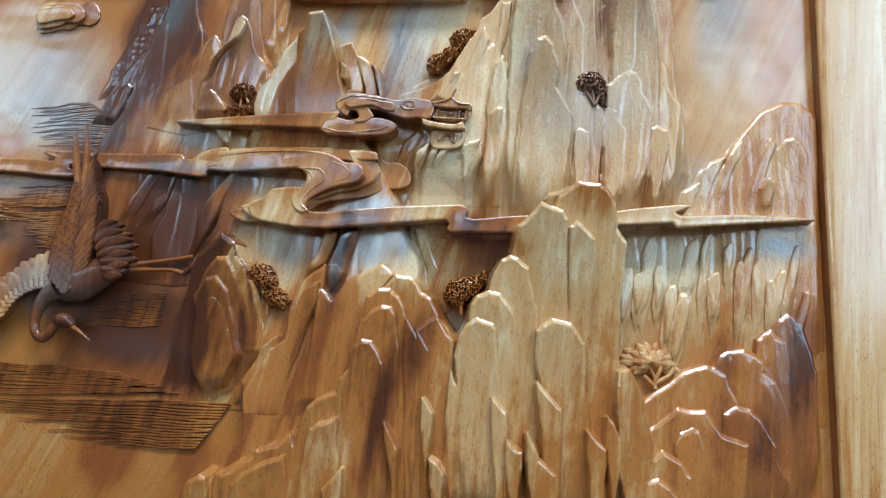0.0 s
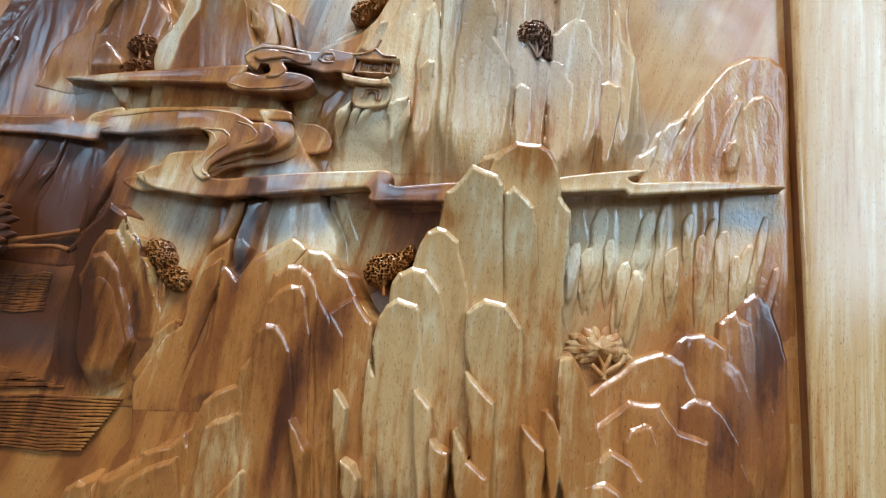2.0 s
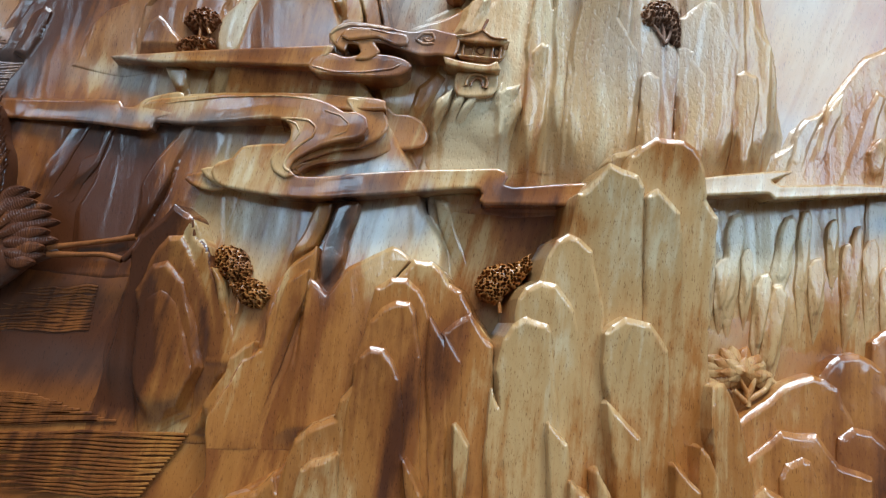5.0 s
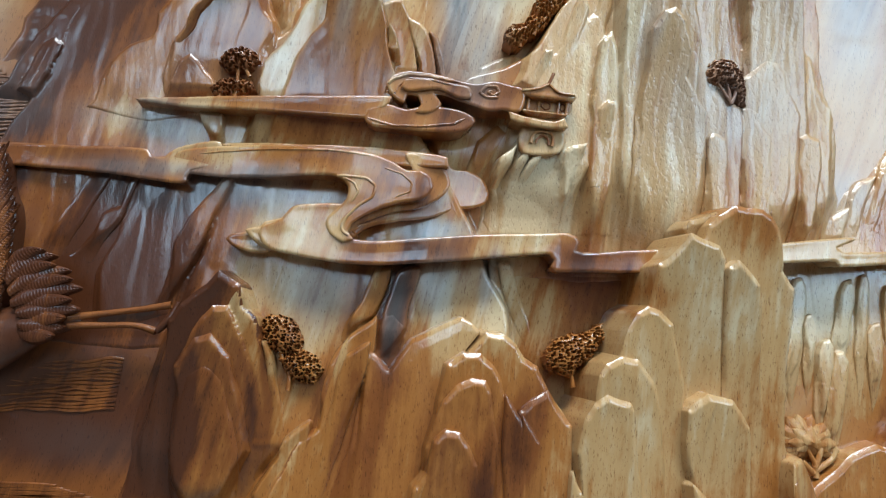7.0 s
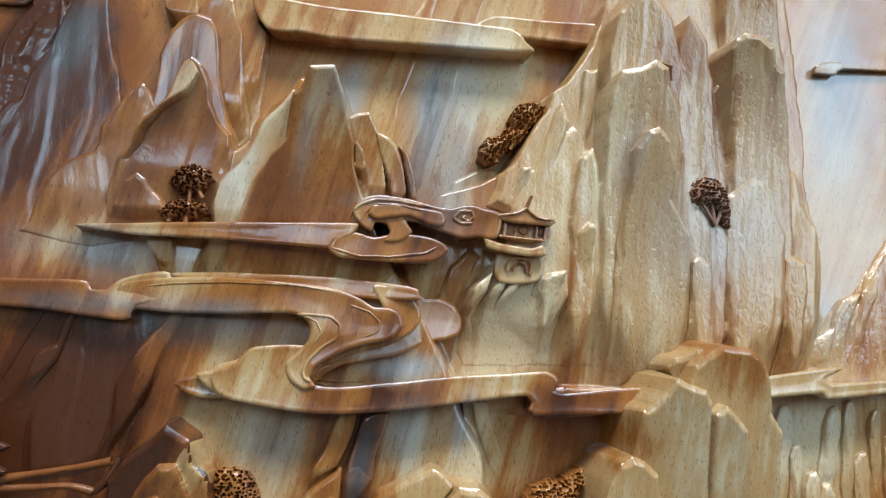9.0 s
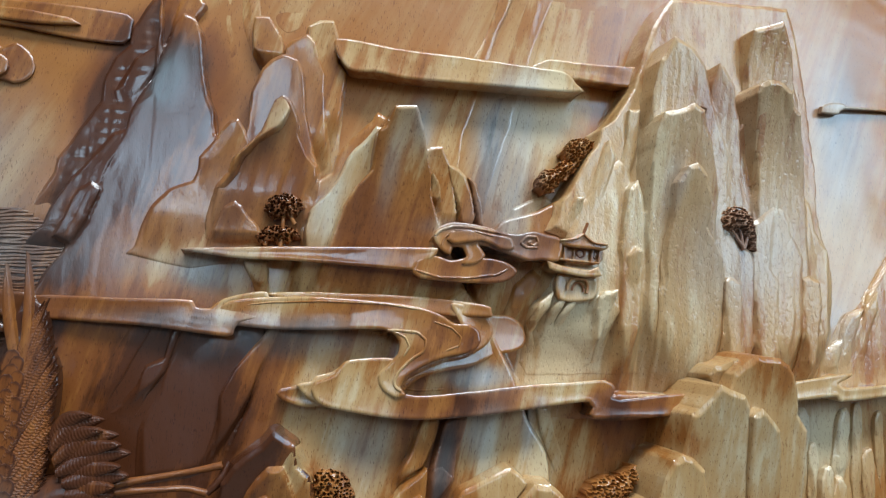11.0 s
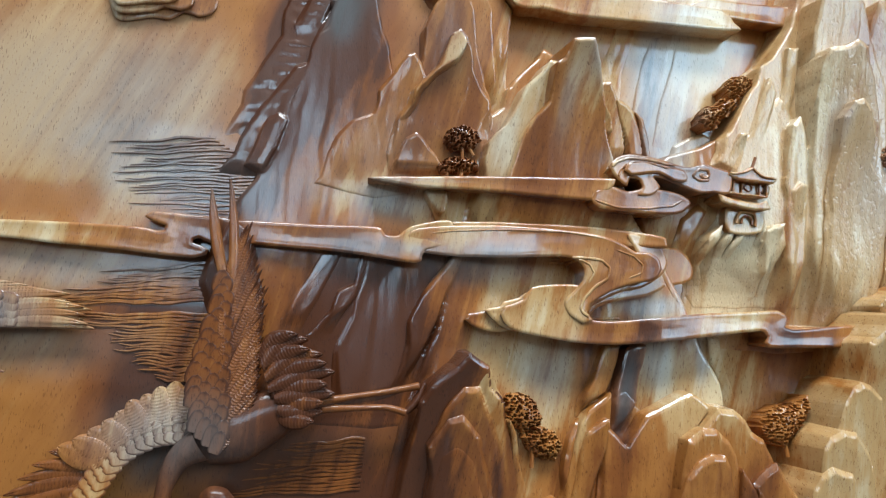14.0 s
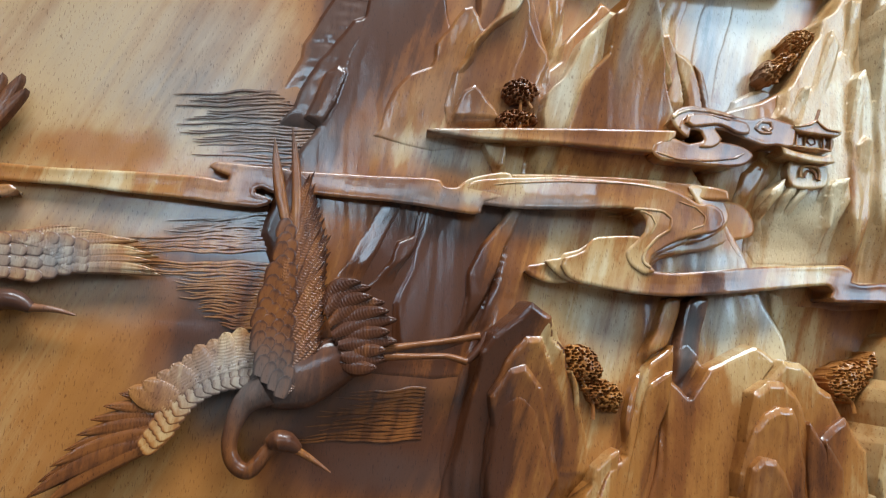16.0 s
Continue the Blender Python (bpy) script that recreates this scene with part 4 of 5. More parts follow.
slab(hill, "peak", [(-377, 112), (-370, 123), (-361, 133), (-348, 134), (-343, 125), (-336, 106), (-328, 83), (-321, 49), (-324, 16), (-336, -13), (-385, -50), (-392, 28), (-387, 76), (-391, 83), (-382, 99)], 43, 9, 0.66, power=1.8, foot=0.35, sink=14)
slab(hill, "peak", [(-390, 81), (-380, 96), (-373, 106), (-361, 110), (-354, 103), (-345, 91), (-340, 73), (-331, 49), (-324, 12), (-340, -26), (-387, -62), (-393, 10), (-388, 57)], 40, 14, 0.66, power=1.8, foot=0.35, sink=14)
slab(hill, "peak", [(-382, 57), (-378, 73), (-372, 78), (-365, 82), (-359, 79), (-350, 70), (-347, 58), (-339, 40), (-333, 12), (-334, -34), (-381, -62), (-390, -17), (-389, 20), (-385, 43)], 33, 17, 0.66, power=1.8, foot=0.35, sink=14)
slab(hill, "rock_blade", [(-349, 132), (-339, 150), (-331, 133), (-325, 126), (-322, 117), (-316, 93), (-309, 64), (-305, 21), (-318, 11), (-326, 59), (-335, 97)], 42, 12, 0.36, smooth=1, blend=0.5, power=1.8)
slab(hill, "rock_blade", [(-319, 107), (-312, 95), (-304, 64), (-297, 31), (-300, -2), (-314, 2), (-308, 40), (-313, 78)], 35, 12, 0.34, smooth=1, blend=0.5, power=1.8)
front = thing('carved_front_mountain', 'golden carved front peaks with bevelled glossy crests', 'carved mountain')
slab(front, "rock_face", [(-184, -23), (-171, 12), (-138, 68), (-82, 71), (-54, 45), (80, 53), (147, 30), (150, -193), (-333, -231), (-332, -129), (-295, -108), (-239, -73), (-209, -41)], 34, 40, 0.41, flute=0.6)
slab(front, "rock_face", [(-310, -2), (-299, 11), (-294, 23), (-281, 35), (-273, 39), (-277, 5), (-286, -32), (-261, -58), (-344, -59), (-324, -24)], 31, 24, 0.4, smooth=1)
slab(front, "rock_blade", [(-256, 85), (-250, 104), (-243, 114), (-225, 128), (-221, 133), (-222, 101), (-230, 72), (-246, 33), (-262, -18), (-270, -58), (-298, -58), (-276, 14), (-263, 52)], 34, 26, 0.36, smooth=1)
slab(front, "rock_blade", [(-251, 81), (-246, 97), (-233, 106), (-226, 109), (-229, 82), (-235, 62), (-245, 24), (-259, -22), (-265, -57), (-286, -58), (-266, 15), (-257, 52)], 37, 28, 0.42, smooth=1)
slab(front, "rock_face", [(-226, 101), (-208, 85), (-190, 112), (-147, 133), (-132, 119), (-155, 89), (-163, 56), (-166, 19), (-177, -53), (-261, -58), (-238, 25)], 26, 46, 0.44, smooth=1, axis='x')
slab(front, "peak", [(-138, 107), (-127, 121), (-112, 119), (-101, 110), (-94, 100), (-82, 93), (-72, 71), (-52, 45), (-42, -210), (-143, -218), (-164, 39), (-162, 66), (-153, 87)], 54, 38, 0.46)
slab(front, "peak", [(-161, 91), (-146, 102), (-132, 102), (-120, 91), (-113, 80), (-110, 68), (-103, 28), (-93, -24), (-76, -211), (-162, -219), (-170, -29), (-168, 52), (-165, 72)], 58, 42, 0.5)
slab(front, "peak", [(-163, 62), (-153, 73), (-140, 81), (-128, 80), (-123, 70), (-119, 47), (-116, 31), (-115, -25), (-99, -212), (-167, -218), (-179, -29), (-176, 24), (-169, 44)], 62, 46, 0.5)
slab(front, "peak", [(-98, 54), (-88, 63), (-74, 73), (-59, 54), (-52, 45), (-36, -208), (-77, -211)], 56, 44, 0.66)
slab(front, "rock_blade", [(-110, 69), (-104, 61), (-97, 50), (-92, 34), (-78, -211), (-93, -212), (-112, 28)], 60, 46, 0.7)
slab(front, "rock_blade", [(-96, 53), (-88, 42), (-80, 30), (-78, -23), (-63, -209), (-80, -211)], 60, 46, 0.7)
slab(front, "peak", [(-173, 5), (-185, -9), (-189, -25), (-211, -34), (-223, -45), (-231, -62), (-237, -99), (-247, -145), (-255, -227), (-143, -217), (-164, -68)], 60, 40, 0.32)
slab(front, "peak", [(-174, 7), (-169, 29), (-160, 38), (-149, 37), (-141, 26), (-134, 12), (-130, -13), (-124, -65), (-108, -213), (-187, -219), (-185, -133), (-181, -69), (-179, -29)], 66, 48, 0.5)
slab(front, "peak", [(-214, -69), (-206, -62), (-196, -60), (-185, -54), (-172, -157), (-190, -220), (-234, -224), (-229, -130), (-221, -97)], 60, 46, 0.3)
slab(front, "peak", [(-282, -100), (-269, -94), (-255, -91), (-240, -78), (-235, -92), (-222, -225), (-286, -230), (-284, -122)], 46, 38, 0.4)
slab(front, "peak", [(-308, -142), (-295, -126), (-282, -118), (-265, -110), (-255, -106), (-244, -102), (-229, -224), (-311, -231)], 50, 42, 0.4)
slab(front, "peak", [(-376, -168), (-361, -140), (-348, -132), (-339, -135), (-326, -233), (-381, -238)], 44, 38, 0.4)
slab(front, "peak", [(-195, -135), (-183, -123), (-172, -109), (-161, -215), (-194, -218)], 63, 56, 0.34)
slab(front, "rock_sliver", [(-126, -54), (-118, -66), (-109, -85), (-103, -125), (-98, -209), (-114, -210), (-120, -108)], 67, 58, 0.5)
slab(front, "rock_sliver", [(-84, -23), (-78, -30), (-71, -43), (-71, -86), (-65, -208), (-75, -209), (-82, -87)], 64, 52, 0.4)
slab(front, "rock_sliver", [(-71, -92), (-62, -98), (-54, -110), (-46, -205), (-67, -207), (-69, -129)], 66, 56, 0.38)
slab(front, "peak", [(50, 220), (56, 228), (68, 231), (79, 237), (89, 160), (80, 101), (54, 147), (56, 214)], 66, 30, 0.36)
slab(front, "peak", [(67, 222), (76, 231), (90, 240), (98, 238), (114, 237), (123, 231), (129, 223), (133, 211), (137, 186), (148, 170), (149, 146), (148, 68), (153, -8), (154, -164), (90, -169), (71, 98), (63, 208)], 80, 34, 0.46)
slab(front, "peak", [(18, 183), (27, 189), (38, 201), (46, 211), (57, 206), (71, 202), (77, 192), (78, 181), (82, 125), (95, -12), (106, -169), (20, -175), (3, 94), (10, 138), (14, 160)], 85, 30, 0.42)
slab(front, "peak", [(80, 182), (88, 190), (100, 180), (110, 171), (113, 153), (119, 88), (130, 18), (139, -166), (96, -169), (81, 125)], 82, 32, 0.42)
slab(front, "peak", [(-7, 126), (1, 141), (12, 147), (21, 144), (33, 133), (36, 122), (40, 106), (46, 87), (51, 40), (70, -168), (-3, -174), (-14, 37), (-14, 103)], 70, 42, 0.4)
slab(front, "peak", [(-32, 86), (-26, 96), (-13, 103), (1, 102), (16, 84), (19, 78), (23, 60), (29, 12), (43, -169), (-27, -174), (-37, 13), (-34, 68)], 69, 46, 0.4)
slab(front, "peak", [(-43, 51), (-36, 63), (-25, 71), (-5, 65), (-2, 59), (8, -16), (14, -69), (22, -170), (-42, -174), (-49, 24)], 68, 50, 0.36)
slab(front, "peak", [(46, 60), (52, 67), (63, 75), (85, 71), (94, 61), (101, 47), (104, 21), (108, -10), (115, -47), (131, -68), (136, -162), (63, -168), (51, -14), (45, 34)], 67, 46, 0.4)
slab(front, "peak", [(-52, 8), (-46, -7), (-37, -22), (-39, -59), (-33, -206), (-54, -208), (-56, -47)], 58, 50, 0.38)
slab(front, "rock_sliver", [(48, 1), (58, -8), (76, -27), (80, -63), (89, -194), (55, -197), (53, -52)], 66, 58, 0.36)
slab(front, "rock_sliver", [(129, -32), (137, -40), (144, -58), (149, -190), (131, -191), (128, -72)], 60, 54, 0.36)
slab(front, "rock_sliver", [(-3, -19), (4, -25), (15, -36), (20, -79), (28, -199), (2, -201), (-1, -81)], 66, 58, 0.4)
slab(front, "rock_sliver", [(39, -54), (54, -84), (74, -99), (84, -194), (49, -197), (39, -114)], 68, 60, 0.38)
slab(front, "rock_sliver", [(16, -65), (24, -75), (33, -79), (41, -197), (18, -199), (16, -109)], 70, 62, 0.38)
slab(front, "rock_sliver", [(106, -48), (117, -59), (128, -70), (134, -190), (110, -192), (107, -103)], 64, 58, 0.36)

# ---- carved clouds ----
scroll = thing('carved_scroll_cloud', 'brown glossy scrolled cloud ribbon beside the pavilion', 'carved cloud')
slab(scroll, "ribbon", [(-453, 320), (-399, 324), (-346, 327), (-233, 331), (-219, 330), (-225, 320), (-239, 315), (-242, 309), (-345, 313), (-404, 314)], 24, 47, 0.574, axis='x', style='cloud')
slab(scroll, "lobe", [(-239, 318), (-223, 324), (-206, 320), (-189, 324), (-165, 324), (-149, 320), (-141, 313), (-150, 304), (-167, 300), (-204, 300), (-235, 302), (-243, 309)], 46, 46, 0.694, axis='x', style='cloud')
slab(scroll, "curl", [(-225, 342), (-218, 352), (-206, 357), (-191, 357), (-174, 355), (-150, 350), (-138, 350), (-125, 354), (-109, 351), (-95, 347), (-99, 326), (-117, 326), (-129, 324), (-152, 330), (-172, 336), (-180, 336), (-173, 327), (-182, 318), (-197, 317), (-192, 325), (-195, 332), (-205, 333), (-208, 325), (-217, 330)], 48, 46, 0.574, axis='x', style='cloud')
slab(scroll, "curl", [(-212, 339), (-208, 347), (-193, 350), (-170, 348), (-148, 345), (-146, 334), (-159, 333), (-176, 340), (-194, 337), (-205, 335)], 51, 49, 0.534, axis='x', style='cloud')
long_cloud = thing('carved_long_cloud', 'long amber and brown cloud ribbon with looping folds', 'carved cloud')
slab(long_cloud, "ribbon", [(-835, 262), (-784, 262), (-758, 262), (-714, 263), (-669, 263), (-642, 262), (-633, 260), (-627, 261), (-626, 265), (-632, 267), (-641, 270), (-644, 273), (-639, 277), (-624, 277), (-602, 276), (-576, 275), (-566, 269), (-574, 255), (-587, 252), (-597, 256), (-602, 254), (-602, 251), (-595, 249), (-588, 246), (-590, 241), (-599, 238), (-629, 239), (-666, 242), (-712, 244), (-756, 247), (-833, 249)], 9, 14, 0.4, axis='x', style='cloud')
slab(long_cloud, "ribbon", [(-587, 269), (-561, 274), (-497, 274), (-456, 275), (-438, 274), (-434, 268), (-422, 268), (-417, 273), (-411, 277), (-394, 282), (-373, 284), (-372, 263), (-397, 255), (-400, 245), (-405, 243), (-429, 245), (-475, 250), (-525, 252), (-555, 253), (-576, 250)], 12, 24, 0.4, axis='x', style='cloud')
slab(long_cloud, "ribbon", [(-374, 284), (-337, 287), (-304, 287), (-233, 286), (-185, 282), (-165, 278), (-164, 269), (-232, 270), (-336, 276)], 18, 40, 0.5, axis='x', style='cloud')
slab(long_cloud, "lobe", [(-184, 279), (-165, 280), (-157, 273), (-143, 274), (-128, 267), (-122, 254), (-126, 243), (-139, 238), (-153, 235), (-164, 230), (-181, 223), (-210, 217), (-228, 212), (-239, 206), (-246, 199), (-257, 205), (-238, 224), (-192, 241), (-188, 265)], 42, 14, 0.46, axis='x', style='cloud')
slab(long_cloud, "lobe", [(-204, 280), (-177, 278), (-166, 268), (-161, 256), (-166, 245), (-176, 237), (-191, 229), (-210, 225), (-228, 217), (-242, 210), (-249, 202), (-257, 210), (-238, 229), (-211, 237), (-193, 257)], 45, 34, 0.46, axis='x', style='cloud')
slab(long_cloud, "lobe", [(-359, 193), (-356, 198), (-346, 200), (-339, 202), (-325, 202), (-317, 186), (-335, 183), (-353, 188)], 27, 28, 0.5, axis='x', style='cloud')
slab(long_cloud, "lobe", [(-342, 202), (-336, 204), (-329, 205), (-325, 210), (-311, 214), (-299, 221), (-291, 204), (-307, 184), (-323, 186), (-333, 192)], 33, 36, 0.42, axis='x', style='cloud')
slab(long_cloud, "ribbon", [(-329, 198), (-326, 205), (-317, 208), (-309, 212), (-307, 216), (-301, 223), (-288, 226), (-258, 227), (-250, 215), (-257, 205), (-251, 197), (-227, 195), (-182, 200), (-136, 206), (-87, 210), (-53, 213), (-45, 210), (-42, 205), (-46, 197), (-38, 195), (39, 202), (34, 182), (-38, 178), (-65, 177), (-69, 181), (-66, 187), (-70, 192), (-87, 191), (-135, 184), (-181, 178), (-226, 174), (-261, 175), (-297, 180), (-317, 184), (-326, 191)], 39, 44, 0.62, axis='x', style='cloud', profile=[(-330, 39), (-250, 47), (-180, 51), (-60, 44), (60, 44)])
slab(long_cloud, "ribbon", [(-421, 267), (-414, 270), (-405, 276), (-372, 280), (-325, 281), (-260, 277), (-232, 273), (-213, 266), (-203, 260), (-190, 260), (-180, 254), (-178, 245), (-182, 238), (-191, 233), (-207, 230), (-224, 224), (-237, 217), (-248, 209), (-251, 202), (-245, 195), (-254, 192), (-267, 200), (-271, 212), (-260, 224), (-254, 231), (-253, 242), (-260, 250), (-276, 253), (-322, 251), (-369, 251), (-397, 253), (-402, 252), (-404, 245)], 18, 54, 0.56, axis='x', style='cloud', profile=[(-420, 20), (-360, 26), (-297, 41), (-250, 49), (-194, 53)])
slab(long_cloud, "ribbon", [(133, 211), (220, 226), (231, 224), (211, 215), (218, 211), (299, 217), (385, 216), (299, 206), (213, 197), (208, 202), (133, 196)], 43, 27, 0.342, axis='x', style='cloud')
top_cloud = thing('carved_top_cloud', 'straight golden brown cloud ribbon above the peaks', 'carved cloud')
slab(top_cloud, "ribbon", [(-117, 542), (-104, 551), (-97, 554), (-41, 554), (23, 555), (4, 533), (-41, 532), (-71, 533), (-114, 528)], 22, 24, 0.4, axis='x', style='cloud')
slab(top_cloud, "ribbon", [(-325, 545), (-259, 542), (-173, 541), (-110, 539), (-83, 538), (-72, 530), (-69, 525), (-62, 520), (-71, 515), (-173, 512), (-253, 510), (-282, 513), (-312, 514)], 26, 28, 0.36, axis='x', style='cloud')
small_cloud = thing('carved_small_cloud', 'thin golden cloud sliver beside the cliff', 'carved cloud')
slab(small_cloud, "ribbon", [(253, 536), (255, 545), (272, 551), (287, 551), (288, 548), (362, 552), (414, 555), (361, 549), (287, 544), (278, 537)], 9, 6, 0.31, axis='x', style='cloud')
upper_cloud = thing('carved_upper_cloud', 'layered scalloped golden brown cloud on the plain board', 'carved cloud')
slab(upper_cloud, "ribbon", [(-706, 553), (-672, 551), (-644, 555), (-584, 557), (-528, 555), (-523, 543), (-528, 524), (-569, 523), (-620, 528), (-654, 529), (-701, 528)], 5.6, 5.6, 0.39, axis='x', style='cloud')
slab(upper_cloud, "ribbon", [(-702, 543), (-669, 544), (-621, 545), (-575, 541), (-567, 536), (-609, 532), (-654, 533), (-700, 532)], 10.1, 10.1, 0.35, axis='x', style='cloud')
slab(upper_cloud, "lobe", [(-700, 504), (-649, 513), (-633, 507), (-622, 513), (-609, 504), (-603, 489), (-608, 477), (-620, 472), (-633, 475), (-644, 466), (-661, 466), (-692, 461)], 3.3, 3.3, 0.382, axis='x', style='cloud')
slab(upper_cloud, "lobe", [(-697, 497), (-656, 504), (-638, 501), (-625, 493), (-625, 481), (-636, 474), (-650, 476), (-659, 470), (-691, 466)], 7.7, 7.7, 0.35, axis='x', style='cloud')
slab(upper_cloud, "lobe", [(-694, 491), (-658, 497), (-643, 493), (-637, 485), (-645, 478), (-663, 476), (-690, 471)], 11.8, 11.8, 0.334, axis='x', style='cloud')
low_cloud = thing('carved_cloud_tip', 'short brown tip of a cloud ribbon', 'carved cloud')
slab(low_cloud, "ribbon", [(-857, 238), (-814, 240), (-798, 242), (-793, 238), (-798, 233), (-813, 230), (-855, 230)], 19.3, 21.3, 0.374, axis='x', style='cloud')


# ---- finer carving ----
class Carving:
    """Gathers the pieces of one carved figure into one mesh."""

    def __init__(self, up=0.0):
        self.up = up
        self.v, self.f, self.t, self.n = [], [], [], 0

    def add(self, verts, faces, tones):
        self.v.append(np.asarray(verts, float))
        self.f.append(np.asarray(faces) + self.n)
        self.t.append(np.asarray(tones, float))
        self.n += len(verts)

    def grid(self, x, h, z, tone):
        n, m = x.shape
        idx = np.arange(n * m).reshape(n, m)
        faces = np.stack([idx[:-1, :-1].ravel(), idx[:-1, 1:].ravel(), idx[1:, 1:].ravel(), idx[1:, :-1].ravel()], 1)
        verts = np.stack([x.ravel() / 1000, BOARD - (h.ravel() + self.up) / 1000, EYE + z.ravel() / 1000], 1)
        self.add(verts, faces, np.full(n * m, tone) if np.isscalar(tone) else tone.ravel())

    def leaf(self, base, tip, width, h0, h1, tone, thick=2.0, bend=0.0, blunt=0.6, barbs=0.0, nu=14, nv=9, line=0.0, drop=None):
        """A feather, scale or leaf from base to tip, arched, with a midrib."""
        b, t = np.array(base, float), np.array(tip, float)
        d = t - b
        length = np.linalg.norm(d) + 1e-6
        d /= length
        side = np.array([-d[1], d[0]])
        u = np.linspace(0, 1, nu)[:, None]
        v = np.linspace(-1, 1, nv)[None, :]
        w = width / 2 * np.maximum(np.sin(np.pi * np.clip(0.12 + 0.88 * u, 0, 1)) ** blunt, 0.02)
        curve = bend * length * u * (1 - u) * 4
        x = b[0] + d[0] * length * u + side[0] * (w * v + curve)
        z = b[1] + d[1] * length * u + side[1] * (w * v + curve)
        h = h0 + (h1 - h0) * u + thick * (1 - np.abs(v) ** 2.2) + 0.5 * thick * np.exp(-(v / 0.16) ** 2) * (1 - u)
        if barbs:
            h = h + barbs * np.sin((u * length / 2.6 - np.abs(v) * 1.3) * 2 * np.pi) * np.minimum(1, 4 * np.abs(v)) * (1 - np.abs(v) ** 3)
            h = h - 0.6 * np.exp(-(v / 0.1) ** 2)
        h = np.where(np.abs(v) > 0.99, h - (thick * 1.5 + 1.5 if drop is None else drop), h)
        shade = tone + line * np.clip((np.abs(v) - 0.6) / 0.3, 0, 1) + line * np.clip((u - 0.8) / 0.15, 0, 1) * (1 - np.clip((np.abs(v) - 0.6) / 0.3, 0, 1))
        self.grid(x, h, z, shade if line else tone)

    def tube(self, pts, radii, hs, tone, steps=6, ring=9, flat=1.0):
        p = np.array(pts, float)
        k = len(p)
        radii = np.broadcast_to(np.asarray(radii, float), (k,))
        hs = np.broadcast_to(np.asarray(hs, float), (k,))
        q = np.linspace(0, k - 1, (k - 1) * steps + 1)
        out = []
        for s in q:
            i = min(int(s), k - 2)
            t = s - i
            a, b, c, e = p[max(i - 1, 0)], p[i], p[i + 1], p[min(i + 2, k - 1)]
            out.append(0.5 * (2 * b + (c - a) * t + (2 * a - 5 * b + 4 * c - e) * t * t + (3 * b - a - 3 * c + e) * t ** 3))
        out = np.array(out)
        r, hh = np.interp(q, np.arange(k), radii), np.interp(q, np.arange(k), hs)
        tan = np.gradient(out, axis=0)
        tan /= np.linalg.norm(tan, axis=1)[:, None] + 1e-9
        ang = np.linspace(0, 2 * np.pi, ring)[None, :]
        x = out[:, :1] - tan[:, 1:] * r[:, None] * np.cos(ang)
        z = out[:, 1:] + tan[:, :1] * r[:, None] * np.cos(ang)
        h = hh[:, None] + flat * r[:, None] * np.sin(ang)
        self.grid(x, h, z, tone)

    def make(self, name, material, parent=None, angle=45):
        return mesh_object(name, np.concatenate(self.v), np.concatenate(self.f), material, parent, np.concatenate(self.t), angle)


def lerp(a, b, t):
    return (a[0] + (b[0] - a[0]) * t, a[1] + (b[1] - a[1]) * t)


def along(pts, t):
    """The point at part t of a broken line."""
    p = np.array(pts, float)
    l = np.concatenate([[0], np.cumsum(np.linalg.norm(np.diff(p, axis=0), axis=1))])
    return (np.interp(t * l[-1], l, p[:, 0]), np.interp(t * l[-1], l, p[:, 1]))


# ---- folds and spiral of the clouds ----
def fold(parent, pts, r, tone=0.45, name="fold_line"):
    """A rounded fold that lies half sunk in the cloud."""
    c = Carving()
    n = len(pts)
    fine = [along(pts, k / (3 * n)) for k in range(3 * n + 1)]
    c.tube(fine, [0.4 * r] + [r] * (len(fine) - 2) + [0.4 * r], [float(height_at(x, z)) - 0.2 * r for x, z in fine], tone, steps=2)
    c.make(name, WOOD, parent)


fold(long_cloud, [(-276, 252), (-256, 252), (-237, 251), (-229, 244), (-231, 234), (-243, 226), (-253, 215), (-257, 205), (-252, 199), (-238, 196)], 1.5)
fold(long_cloud, [(-269, 250), (-256, 250), (-248, 246), (-244, 238), (-249, 229)], 1.1)
fold(long_cloud, [(-210, 219), (-228, 215), (-241, 210), (-247, 204), (-242, 200), (-227, 199), (-205, 201)], 1.3)
fold(long_cloud, [(-222, 261), (-206, 256), (-197, 248), (-199, 240), (-211, 235)], 1.0)
fold(long_cloud, [(-390, 272), (-369, 275), (-324, 277), (-269, 276), (-232, 271)], 0.9, 0.4)
fold(scroll, [(-120, 338), (-131, 337), (-138, 341), (-132, 348), (-122, 348), (-120, 343), (-125, 339), (-130, 342), (-126, 344)], 1.8, 0.4, "spiral")
fold(scroll, [(-226, 339), (-218, 348), (-205, 353), (-187, 353), (-157, 349)], 1.6, 0.4)
fold(scroll, [(-218, 330), (-214, 341), (-205, 348), (-187, 349), (-165, 345)], 1.2, 0.6)
fold(scroll, [(-240, 309), (-218, 303), (-189, 304), (-160, 309), (-151, 315)], 1.4, 0.6)


# ---- carved trees ----
def pine(label, crowns, h, trunks):
    tree = thing("carved_tree", label, "carved tree", "pierced trees among the rocks")
    for c in crowns:
        slab(tree, "crown", c, h, h, 0.66, WOOD_DULL, style="crown")
    for tr in trunks:
        c = Carving()
        c.tube(tr, [2.2] + [1.6] * (len(tr) - 2) + [1.0], h - 8, 0.55)
        c.make("trunk", WOOD_DULL, tree)
    return tree


